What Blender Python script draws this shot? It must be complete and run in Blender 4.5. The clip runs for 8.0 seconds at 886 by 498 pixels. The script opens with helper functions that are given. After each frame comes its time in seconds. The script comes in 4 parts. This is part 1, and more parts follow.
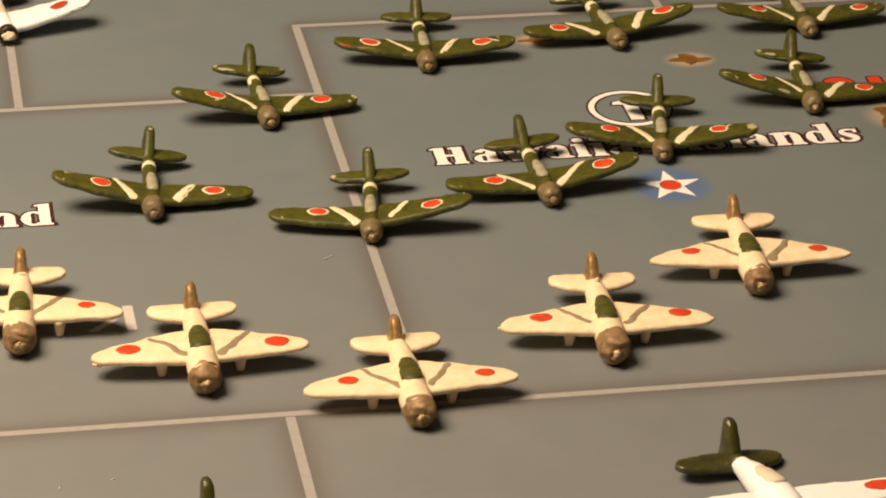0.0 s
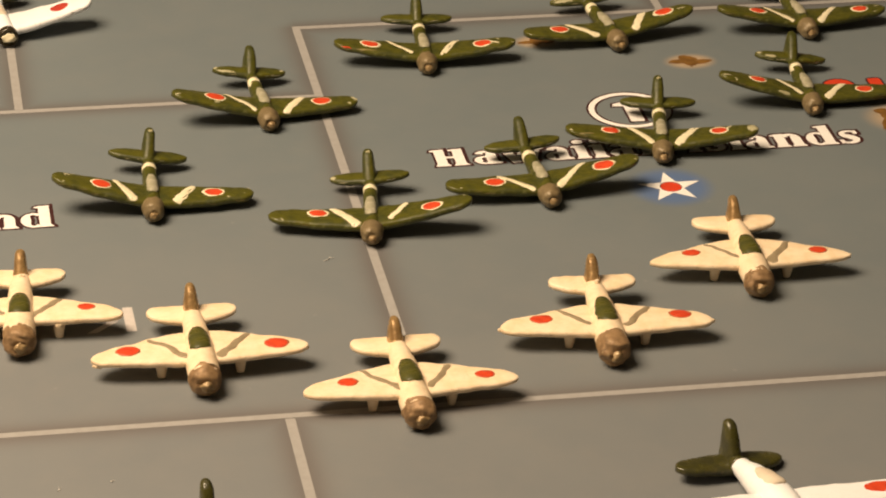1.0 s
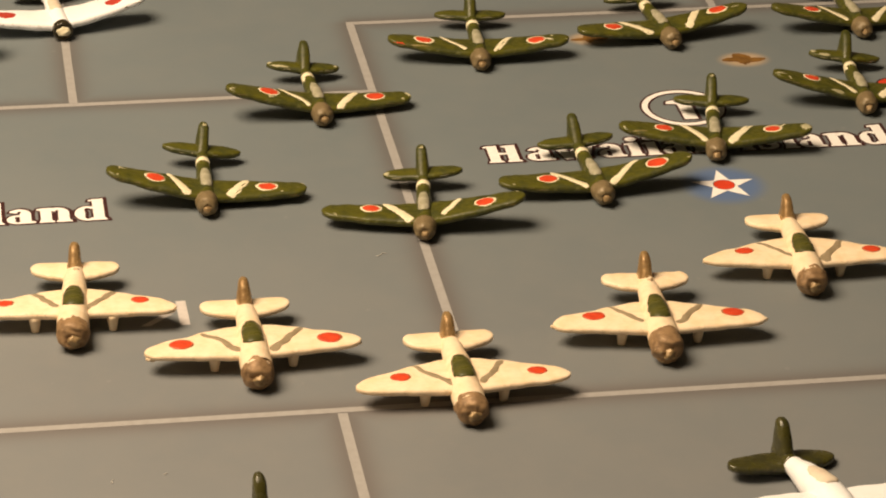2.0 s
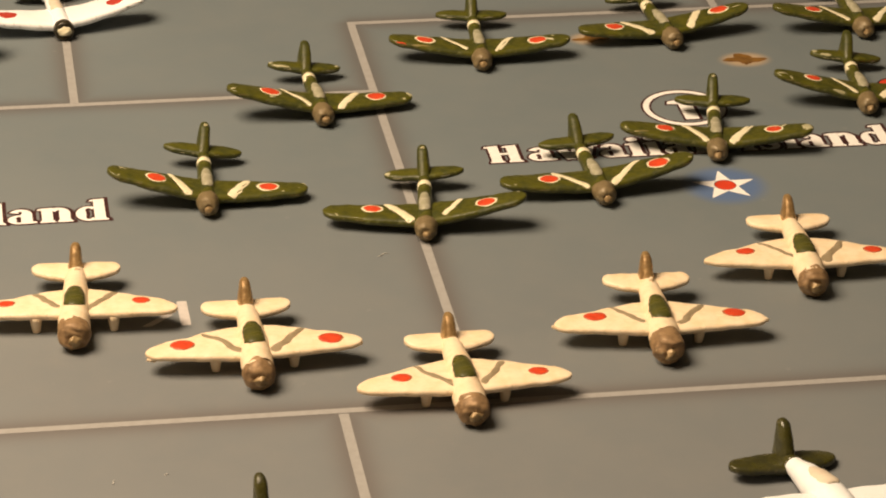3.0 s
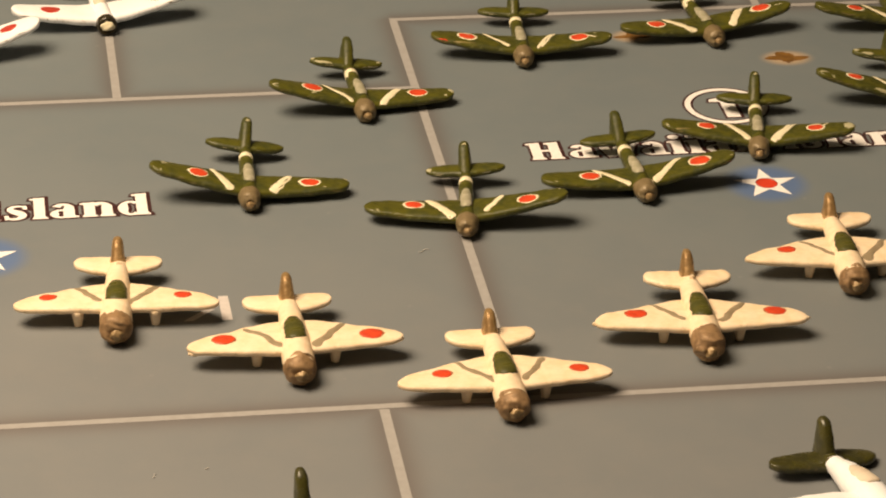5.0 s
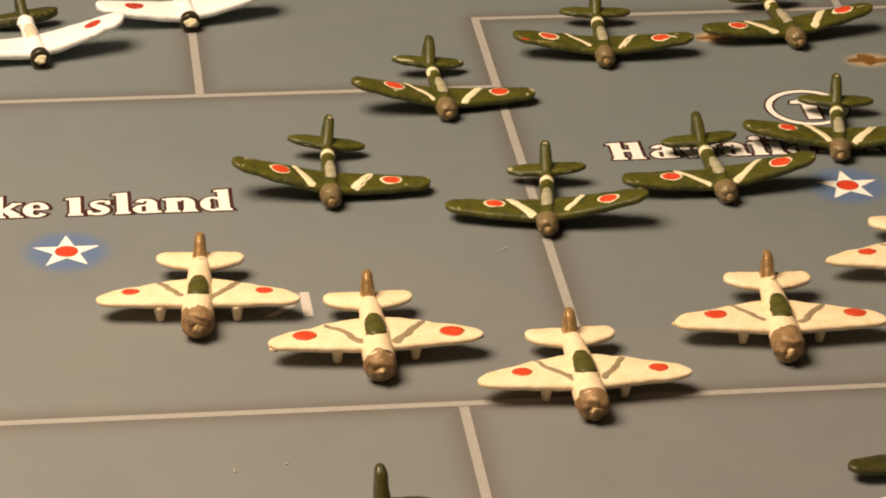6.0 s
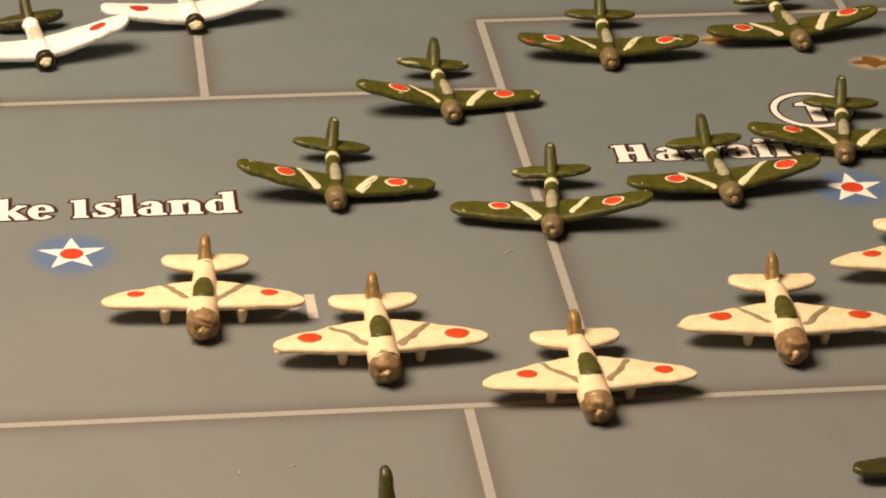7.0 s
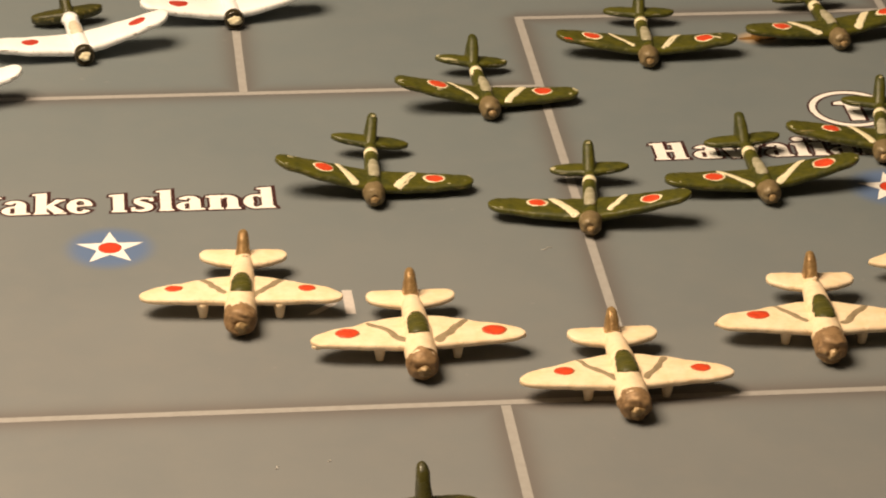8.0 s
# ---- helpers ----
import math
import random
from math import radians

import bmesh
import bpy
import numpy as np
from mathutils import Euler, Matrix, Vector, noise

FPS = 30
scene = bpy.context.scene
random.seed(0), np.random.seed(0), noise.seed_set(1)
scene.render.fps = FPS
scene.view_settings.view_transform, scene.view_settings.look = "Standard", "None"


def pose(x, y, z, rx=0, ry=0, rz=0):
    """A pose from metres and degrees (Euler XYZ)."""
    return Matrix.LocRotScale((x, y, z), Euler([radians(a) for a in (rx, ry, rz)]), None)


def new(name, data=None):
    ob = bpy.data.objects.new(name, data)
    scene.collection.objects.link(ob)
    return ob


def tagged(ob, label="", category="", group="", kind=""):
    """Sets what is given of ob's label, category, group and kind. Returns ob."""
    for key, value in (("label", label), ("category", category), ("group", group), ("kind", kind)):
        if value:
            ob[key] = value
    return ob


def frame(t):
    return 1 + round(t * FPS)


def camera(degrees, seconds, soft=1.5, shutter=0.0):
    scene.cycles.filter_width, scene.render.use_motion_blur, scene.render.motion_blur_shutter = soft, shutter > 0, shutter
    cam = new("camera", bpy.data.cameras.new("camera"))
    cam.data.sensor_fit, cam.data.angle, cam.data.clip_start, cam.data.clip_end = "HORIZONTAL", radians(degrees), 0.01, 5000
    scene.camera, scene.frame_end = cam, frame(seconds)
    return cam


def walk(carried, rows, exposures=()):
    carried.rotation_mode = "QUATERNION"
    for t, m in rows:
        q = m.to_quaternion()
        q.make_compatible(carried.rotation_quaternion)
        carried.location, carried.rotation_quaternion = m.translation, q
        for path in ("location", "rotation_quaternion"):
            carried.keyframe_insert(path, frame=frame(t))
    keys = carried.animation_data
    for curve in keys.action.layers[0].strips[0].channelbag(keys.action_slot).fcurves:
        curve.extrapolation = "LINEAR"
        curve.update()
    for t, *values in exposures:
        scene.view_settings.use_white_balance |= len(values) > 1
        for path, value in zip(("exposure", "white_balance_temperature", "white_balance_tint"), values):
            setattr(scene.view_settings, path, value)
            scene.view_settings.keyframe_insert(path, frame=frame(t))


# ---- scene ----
# Painted toy aeroplanes on a printed war-game board; the camera stands and pans.
cam = camera(16.28, 8.0, soft=2.0, shutter=0.5)
# seconds, eye x, y, z in metres, yaw, pitch, roll in degrees
PATH = [
    (0.00, -0.07039, -0.36362, 0.20576, -10.956, -27.464, 1.584),
    (0.50, -0.07028, -0.36348, 0.20543, -10.943, -27.438, 1.560),
    (1.00, -0.07015, -0.36362, 0.20550, -10.921, -27.405, 1.555),
    (1.50, -0.07022, -0.36382, 0.20544, -10.925, -27.318, 1.545),
    (1.60, -0.07022, -0.36382, 0.20544, -10.925, -27.349, 1.545),
    (1.70, -0.07023, -0.36382, 0.20544, -10.915, -27.387, 1.545),
    (1.80, -0.07037, -0.36382, 0.20545, -10.781, -27.430, 1.548),
    (1.90, -0.07100, -0.36385, 0.20546, -10.179, -27.484, 1.561),
    (2.00, -0.07122, -0.36386, 0.20547, -9.968, -27.478, 1.566),
    (2.20, -0.07121, -0.36379, 0.20556, -9.960, -27.495, 1.568),
    (3.30, -0.07119, -0.36364, 0.20576, -9.941, -27.533, 1.572),
    (3.50, -0.07119, -0.36364, 0.20576, -9.941, -27.553, 1.572),
    (3.80, -0.07122, -0.36361, 0.20564, -9.947, -27.570, 1.604),
    (4.00, -0.07122, -0.36361, 0.20564, -9.947, -27.573, 1.604),
    (4.10, -0.07122, -0.36361, 0.20564, -9.947, -27.573, 1.604),
    (4.20, -0.07136, -0.36372, 0.20569, -9.765, -27.576, 1.592),
    (4.40, -0.07156, -0.36389, 0.20576, -9.492, -27.580, 1.575),
    (4.75, -0.07172, -0.36402, 0.20581, -9.270, -27.584, 1.561),
    (5.10, -0.07185, -0.36413, 0.20586, -9.095, -27.587, 1.550),
    (5.20, -0.07195, -0.36421, 0.20589, -8.960, -27.589, 1.541),
    (5.30, -0.07217, -0.36439, 0.20597, -8.662, -27.594, 1.522),
    (5.40, -0.07248, -0.36466, 0.20607, -8.232, -27.601, 1.495),
    (5.50, -0.07264, -0.36479, 0.20613, -8.011, -27.605, 1.481),
    (5.60, -0.07268, -0.36488, 0.20614, -7.931, -27.608, 1.467),
    (5.70, -0.07273, -0.36500, 0.20616, -7.827, -27.612, 1.449),
    (5.80, -0.07278, -0.36512, 0.20618, -7.723, -27.616, 1.431),
    (6.00, -0.07283, -0.36524, 0.20620, -7.611, -27.620, 1.411),
    (6.20, -0.07287, -0.36531, 0.20621, -7.561, -27.595, 1.393),
    (6.35, -0.07289, -0.36534, 0.20622, -7.536, -27.582, 1.384),
    (6.50, -0.07289, -0.36535, 0.20622, -7.528, -27.578, 1.381),
    (7.00, -0.07292, -0.36538, 0.20631, -7.517, -27.585, 1.356),
    (7.50, -0.07314, -0.36517, 0.20631, -7.555, -27.615, 1.434),
    (7.70, -0.07314, -0.36517, 0.20631, -7.555, -27.615, 1.434),
    (7.80, -0.07333, -0.36536, 0.20629, -7.221, -27.629, 1.422),
    (7.90, -0.07348, -0.36551, 0.20628, -6.952, -27.639, 1.413),
    (8.00, -0.07355, -0.36559, 0.20628, -6.820, -27.645, 1.408),
]
walk(cam, [(t, pose(x, y, z, 90 + pitch, 0, yaw) @ pose(0, 0, 0, 0, 0, roll)) for t, x, y, z, yaw, pitch, roll in PATH])

# ---- light: one warm lamp above and to the side of the board, in a dim closed room ----
scene.view_settings.exposure = 0.0
world = bpy.data.worlds.new("room_air")
scene.world = world
world.use_nodes = True
world.node_tree.nodes["Background"].inputs["Color"].default_value = (1.0, 0.70, 0.45, 1)
world.node_tree.nodes["Background"].inputs["Strength"].default_value = 0.012
bulb = bpy.data.lights.new("lamp_light", "POINT")
bulb.energy, bulb.color, bulb.shadow_soft_size = 15.0, (1.0, 0.766, 0.518), 0.134
lamp = new("lamp_light", bulb)
lamp.location = (-0.212, -0.004, 0.39)

MM = 0.001


# ---- materials ----
def material(name):
    m = bpy.data.materials.new(name)
    m.use_nodes = True
    nt = m.node_tree
    return m, nt, nt.nodes["Principled BSDF"]


def node(nt, kind, **values):
    n = nt.nodes.new(kind)
    for key, value in values.items():
        n.inputs[key.replace("_", " ")].default_value = value
    return n


def math_node(nt, op, a, b=0.0, clamp=False):
    n = nt.nodes.new("ShaderNodeMath")
    n.operation, n.use_clamp = op, clamp
    for i, v in enumerate((a, b)):
        if isinstance(v, (int, float)):
            n.inputs[i].default_value = v
        else:
            nt.links.new(v, n.inputs[i])
    return n.outputs[0]


def mix_colour(nt, fac, a, b):
    n = nt.nodes.new("ShaderNodeMix")
    n.data_type = "RGBA"
    for socket, v in ((n.inputs["Factor"], fac), (n.inputs["A"], a), (n.inputs["B"], b)):
        if isinstance(v, (int, float)):
            socket.default_value = v
        elif isinstance(v, tuple):
            socket.default_value = (*v[:3], 1)
        else:
            nt.links.new(v, socket)
    return n.outputs["Result"]


def ramp(nt, value, lo, hi):
    n = nt.nodes.new("ShaderNodeMapRange")
    n.interpolation_type = "SMOOTHSTEP"
    n.inputs["From Min"].default_value, n.inputs["From Max"].default_value = lo, hi
    nt.links.new(value, n.inputs["Value"])
    return n.outputs["Result"]


def noise_value(nt, coords, scale, detail=3.0, rough=0.55):
    n = node(nt, "ShaderNodeTexNoise", Scale=scale, Detail=detail, Roughness=rough)
    nt.links.new(coords, n.inputs["Vector"])
    return n.outputs["Fac"]


def paint(name, colour, second, rough=0.45, metal=0.0, wear=None, wear_amount=0.0, bump=0.25, spec=0.4, streaks=1.12):
    """Hand-brushed enamel on a small plastic casting: two tones, brush lumps, rubbed edges."""
    m, nt, bsdf = material(name)
    co = nt.nodes.new("ShaderNodeTexCoord").outputs["Object"]
    blotch = ramp(nt, noise_value(nt, co, 420.0), 0.35, 0.68)
    col = mix_colour(nt, blotch, colour, second)
    fine = noise_value(nt, co, 2600.0, 4.0, 0.65)
    col = mix_colour(nt, math_node(nt, "MULTIPLY", ramp(nt, fine, 0.55, 0.8), 0.3), col, tuple(c * 0.72 for c in colour))
    stretch = nt.nodes.new("ShaderNodeMapping")
    stretch.inputs["Scale"].default_value = (0.22, 1.0, 1.0)
    nt.links.new(co, stretch.inputs["Vector"])
    streak = ramp(nt, noise_value(nt, stretch.outputs["Vector"], 1700.0, 3.0, 0.6), 0.50, 0.72)
    col = mix_colour(nt, math_node(nt, "MULTIPLY", streak, 0.45 if streaks != 1.0 else 0.0), col, tuple(min(0.92, c * streaks) for c in colour))
    if wear:
        edge = nt.nodes.new("ShaderNodeNewGeometry").outputs["Pointiness"]
        worn = math_node(nt, "MULTIPLY", ramp(nt, edge, 0.51, 0.57), ramp(nt, noise_value(nt, co, 1500.0), 0.58, 0.64))
        col = mix_colour(nt, math_node(nt, "MULTIPLY", worn, wear_amount), col, wear)
    nt.links.new(col, bsdf.inputs["Base Color"])
    bsdf.inputs["Metallic"].default_value = metal
    bsdf.inputs["Specular IOR Level"].default_value = spec
    gloss = nt.nodes.new("ShaderNodeMapRange")
    gloss.inputs["To Min"].default_value, gloss.inputs["To Max"].default_value = max(0.1, rough - 0.1), rough + 0.14
    nt.links.new(blotch, gloss.inputs["Value"])
    nt.links.new(gloss.outputs["Result"], bsdf.inputs["Roughness"])
    height = math_node(nt, "ADD", math_node(nt, "MULTIPLY", noise_value(nt, co, 1100.0, 3.0), 1.0), math_node(nt, "MULTIPLY", fine, 0.25))
    b = node(nt, "ShaderNodeBump", Strength=bump, Distance=0.00022)
    nt.links.new(height, b.inputs["Height"])
    nt.links.new(b.outputs["Normal"], bsdf.inputs["Normal"])
    return m


BEIGE = paint("beige_enamel", (0.87, 0.704, 0.502), (0.79, 0.604, 0.385), 0.5, wear=(0.36, 0.26, 0.12), wear_amount=0.3, bump=0.55)
GREEN = paint("olive_green_enamel", (0.090, 0.087, 0.011), (0.039, 0.044, 0.007), 0.38, wear=(0.30, 0.31, 0.14), wear_amount=0.25, bump=0.38, spec=0.42, streaks=1.2)
DARK_GREEN = paint("dark_green_enamel", (0.056, 0.052, 0.011), (0.026, 0.026, 0.007), 0.32, wear=(0.20, 0.16, 0.06), wear_amount=0.35, bump=0.6, spec=0.6)
OLIVE_TAIL = paint("worn_olive_enamel", (0.060, 0.056, 0.012), (0.034, 0.034, 0.008), 0.34, wear=(0.30, 0.26, 0.10), wear_amount=0.6, bump=0.5)
WHITE = paint("white_enamel", (0.88, 0.89, 0.91), (0.85, 0.85, 0.86), 0.42, wear=(0.35, 0.28, 0.22), wear_amount=0.35)
BRONZE = paint("bronze_enamel", (0.34, 0.215, 0.108), (0.16, 0.094, 0.043), 0.55, metal=0.18, wear=(0.46, 0.35, 0.20), wear_amount=0.6, bump=0.6, streaks=1.25)
FIN_BRONZE = paint("pale_bronze_enamel", (0.50, 0.335, 0.150), (0.24, 0.145, 0.058), 0.28, metal=0.40, wear=(0.55, 0.43, 0.24), wear_amount=0.6, bump=0.5, streaks=1.05)
NUB = paint("rubbed_bronze_enamel", (0.30, 0.205, 0.10), (0.20, 0.135, 0.06), 0.42, metal=0.18, bump=0.8, streaks=1.4)
COWL_GREY = paint("gunmetal_brown_enamel", (0.205, 0.152, 0.078), (0.105, 0.078, 0.036), 0.48, metal=0.12, wear=(0.42, 0.34, 0.20), wear_amount=0.6, bump=0.6, streaks=1.2)
CANOPY_GREEN = paint("canopy_green_enamel", (0.088, 0.084, 0.018), (0.056, 0.058, 0.012), 0.36, bump=0.5, spec=0.35, streaks=1.0)
CANOPY_SILVER = paint("canopy_silver_enamel", (0.52, 0.48, 0.36), (0.33, 0.31, 0.21), 0.42, metal=0.15, bump=0.5)
CANOPY_TAN = paint("canopy_tan_enamel", (0.70, 0.61, 0.48), (0.62, 0.52, 0.40), 0.45)
DULL_RED = paint("dull_red_enamel", (0.46, 0.050, 0.030), (0.36, 0.036, 0.022), 0.5)
CHIP_AND_GLINT = paint("bare_chip_and_glint", (0.46, 0.43, 0.27), (0.34, 0.31, 0.17), 0.55)
TAN_WEAR = paint("tan_rubbed_edge", (0.24, 0.19, 0.07), (0.13, 0.11, 0.04), 0.5)
GREY_WEAR = paint("grey_rubbed_edge", (0.34, 0.27, 0.20), (0.22, 0.17, 0.12), 0.5)
CREAM = paint("cream_enamel", (0.80, 0.73, 0.52), (0.70, 0.62, 0.42), 0.5, bump=0.5)
RED = paint("red_enamel", (0.66, 0.070, 0.022), (0.50, 0.045, 0.014), 0.45, bump=0.4)
BROWN_RIM = paint("brown_rim_enamel", (0.26, 0.10, 0.04), (0.40, 0.17, 0.07), 0.5)
BLACK = paint("black_enamel", (0.036, 0.029, 0.015), (0.020, 0.016, 0.009), 0.28, wear=(0.12, 0.09, 0.06), wear_amount=0.5)
GREY_STRIPE = paint("grey_brown_enamel", (0.30, 0.24, 0.15), (0.22, 0.17, 0.10), 0.45, bump=0.4)


def print_ink(name, colour, second, scale=900.0):
    m, nt, bsdf = material(name)
    co = nt.nodes.new("ShaderNodeTexCoord").outputs["Object"]
    col = mix_colour(nt, ramp(nt, noise_value(nt, co, scale), 0.3, 0.7), colour, second)
    nt.links.new(col, bsdf.inputs["Base Color"])
    bsdf.inputs["Roughness"].default_value = 0.55
    bsdf.inputs["Specular IOR Level"].default_value = 0.3
    return m


LINE_INK = print_ink("border_line_ink", (0.345, 0.335, 0.33), (0.315, 0.305, 0.295))
WHITE_INK = print_ink("white_ink", (0.86, 0.84, 0.81), (0.81, 0.78, 0.76))
GREY_INK = print_ink("pale_grey_ink", (0.56, 0.52, 0.50), (0.50, 0.47, 0.45))
MAROON_INK = print_ink("maroon_ink", (0.055, 0.016, 0.016), (0.040, 0.014, 0.014))
RED_INK = print_ink("red_ink", (0.62, 0.055, 0.020), (0.56, 0.045, 0.016))
ISLAND_INK = print_ink("island_ochre_ink", (0.21, 0.105, 0.024), (0.13, 0.064, 0.015), 500.0)

# printed lines of the board, in millimetres: axis, place, from, to
LINES = [("x", -18.2, -260, 400), ("x", 80.2, -260, -5.25), ("x", 107.5, -5.25, 400),
         ("y", -23.3, -200, -18.4), ("y", -52.6, 80.2, 330), ("y", -5.25, -18.4, 107.5), ("y", 57.2, 107.5, 330)]
STARS = [(42.6, 41.0), (-74.3, 28.8)]
# printed islands: place, halo radii, seed, core radius, capes (bearing, reach, spread in degrees)
ISLANDS = [(57.0, 86.0, 4.4, 3.1, 3, 1.45, ((0, 2.2, 15), (-24, 0.7, 18), (178, 2.3, 18), (112, 1.2, 32), (62, 0.5, 24), (-95, 0.5, 34))),
           (33.6, 97.0, 4.0, 2.8, 8, 1.1, ((183, 2.3, 16), (120, 0.6, 25), (250, 0.5, 30), (0, 2.0, 30))),
           (86.0, 60.6, 7.0, 6.0, 5, 3.5, ((146, 2.6, 17), (212, 2.9, 20), (20, 1.5, 40), (280, 0.8, 30)))]


def board_material():
    m, nt, bsdf = material("printed_board_sea")
    co = nt.nodes.new("ShaderNodeTexCoord").outputs["Object"]
    sep = nt.nodes.new("ShaderNodeSeparateXYZ")
    nt.links.new(co, sep.inputs[0])
    x, y = (math_node(nt, "MULTIPLY", sep.outputs[i], 1000.0) for i in (0, 1))
    col = mix_colour(nt, ramp(nt, noise_value(nt, co, 34.0, 3.0), 0.3, 0.7), (0.136, 0.157, 0.171), (0.163, 0.180, 0.189))
    col = mix_colour(nt, math_node(nt, "MULTIPLY", ramp(nt, noise_value(nt, co, 160.0, 5.0, 0.65), 0.35, 0.75), 0.35), col, (0.20, 0.198, 0.19))
    # base colour goes from grey-brown to slate blue towards the far right
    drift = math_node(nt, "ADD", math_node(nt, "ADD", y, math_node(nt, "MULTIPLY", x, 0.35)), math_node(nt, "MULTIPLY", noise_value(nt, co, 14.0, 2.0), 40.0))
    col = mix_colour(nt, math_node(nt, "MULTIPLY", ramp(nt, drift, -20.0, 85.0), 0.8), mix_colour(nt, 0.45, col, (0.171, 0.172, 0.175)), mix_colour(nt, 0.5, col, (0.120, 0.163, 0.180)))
    # dark printed shading beside each border line
    shade = None
    for axis, at, lo, hi in LINES:
        across, along = (y, x) if axis == "x" else (x, y)
        d = math_node(nt, "ABSOLUTE", math_node(nt, "SUBTRACT", across, at))
        over = math_node(nt, "MAXIMUM", math_node(nt, "SUBTRACT", lo, along), math_node(nt, "SUBTRACT", along, hi))
        d = math_node(nt, "ADD", d, math_node(nt, "MAXIMUM", over, 0.0))
        s = math_node(nt, "POWER", 2.0, math_node(nt, "MULTIPLY", math_node(nt, "POWER", math_node(nt, "MULTIPLY", d, 0.48), 2.0), -1.0))
        shade = s if shade is None else math_node(nt, "MAXIMUM", shade, s)
    col = mix_colour(nt, math_node(nt, "MULTIPLY", shade, 0.58), col, (0.090, 0.064, 0.055))
    # blue discs under the stars, pale glow round the islands
    for cx, cy in STARS:
        r = math_node(nt, "SQRT", math_node(nt, "ADD", math_node(nt, "POWER", math_node(nt, "SUBTRACT", x, cx), 2.0), math_node(nt, "POWER", math_node(nt, "SUBTRACT", y, cy), 2.0)))
        col = mix_colour(nt, math_node(nt, "SUBTRACT", 1.0, ramp(nt, r, 4.0, 7.4)), col, (0.085, 0.143, 0.285))
    for cx, cy, rx, ry, *_ in ISLANDS:
        u = math_node(nt, "POWER", math_node(nt, "DIVIDE", math_node(nt, "SUBTRACT", x, cx), rx), 2.0)
        v = math_node(nt, "POWER", math_node(nt, "DIVIDE", math_node(nt, "SUBTRACT", y, cy), ry), 2.0)
        r = math_node(nt, "SQRT", math_node(nt, "ADD", u, v))
        col = mix_colour(nt, math_node(nt, "MULTIPLY", math_node(nt, "SUBTRACT", 1.0, ramp(nt, r, 0.45, 1.15)), 0.72), col, (0.50, 0.35, 0.20))
    # dust specks
    speck = ramp(nt, noise_value(nt, co, 520.0, 1.0, 0.3), 0.79, 0.82)
    col = mix_colour(nt, math_node(nt, "MULTIPLY", speck, 0.10), col, (0.4, 0.38, 0.35))
    nt.links.new(col, bsdf.inputs["Base Color"])
    bsdf.inputs["Roughness"].default_value = 0.6
    bsdf.inputs["Specular IOR Level"].default_value = 1.0
    b = node(nt, "ShaderNodeBump", Strength=0.12, Distance=0.0001)
    nt.links.new(noise_value(nt, co, 1600.0, 3.0), b.inputs["Height"])
    nt.links.new(b.outputs["Normal"], bsdf.inputs["Normal"])
    return m


def plain(name, colour, second, scale, rough):
    m, nt, bsdf = material(name)
    co = nt.nodes.new("ShaderNodeTexCoord").outputs["Object"]
    nt.links.new(mix_colour(nt, noise_value(nt, co, scale, 5.0), colour, second), bsdf.inputs["Base Color"])
    bsdf.inputs["Roughness"].default_value = rough
    return m


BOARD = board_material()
WOOD = plain("brown_table_wood", (0.20, 0.11, 0.05), (0.12, 0.06, 0.028), 14.0, 0.4)
WALL = plain("off_white_wall_paint", (0.43, 0.42, 0.40), (0.38, 0.37, 0.35), 3.0, 0.8)
CARPET = plain("brown_carpet", (0.22, 0.17, 0.12), (0.16, 0.12, 0.09), 60.0, 0.9)


# ---- mesh helpers (millimetres in, metres out) ----
def to_object(name, bm, mat, parent=None, label="", smooth=True):
    bmesh.ops.recalc_face_normals(bm, faces=bm.faces)
    for v in bm.verts:
        v.co *= MM
    me = bpy.data.meshes.new(name)
    bm.to_mesh(me)
    bm.free()
    me.materials.append(mat)
    if smooth:
        me.polygons.foreach_set("use_smooth", [True] * len(me.polygons))
    ob = new(name, me)
    ob.parent = parent
    if label:
        ob["label"] = label
    return ob


def part(name, bm, mat, parent, label="", smooth=True):
    return to_object(name, bm, mat, parent, label, smooth)


def box(lo, hi):
    bm = bmesh.new()
    bmesh.ops.create_cube(bm, size=1.0)
    for v in bm.verts:
        for i in range(3):
            v.co[i] = lo[i] if v.co[i] < 0 else hi[i]
    return bm


def loft(rings, closed_ends=True):
    """Joins rings of points into one skin."""
    bm = bmesh.new()
    rows = [[bm.verts.new(p) for p in ring] for ring in rings]
    n = len(rows[0])
    for a, b in zip(rows, rows[1:]):
        for i in range(n):
            bm.faces.new((a[i], a[(i + 1) % n], b[(i + 1) % n], b[i]))
    if closed_ends:
        for row in (rows[0], rows[-1]):
            c = bm.verts.new(sum((v.co for v in row), Vector()) / n)
            for i in range(n):
                bm.faces.new((row[i], row[(i + 1) % n], c))
    return bm


def lump(x, y, seed, size=0.075):
    return size * noise.noise(Vector((x * 0.42, y * 0.42, seed * 7.3))) + 0.45 * size * noise.noise(Vector((x * 1.3, y * 1.3, seed * 2.9)))


def lerp(table, x):
    for (x0, *a), (x1, *b) in zip(table, table[1:]):
        if x <= x1:
            f = max(0.0, (x - x0) / (x1 - x0))
            f = f * f * (3 - 2 * f) * 0.5 + f * 0.5
            return [p + (q - p) * f for p, q in zip(a, b)]
    return list(table[-1][1:])


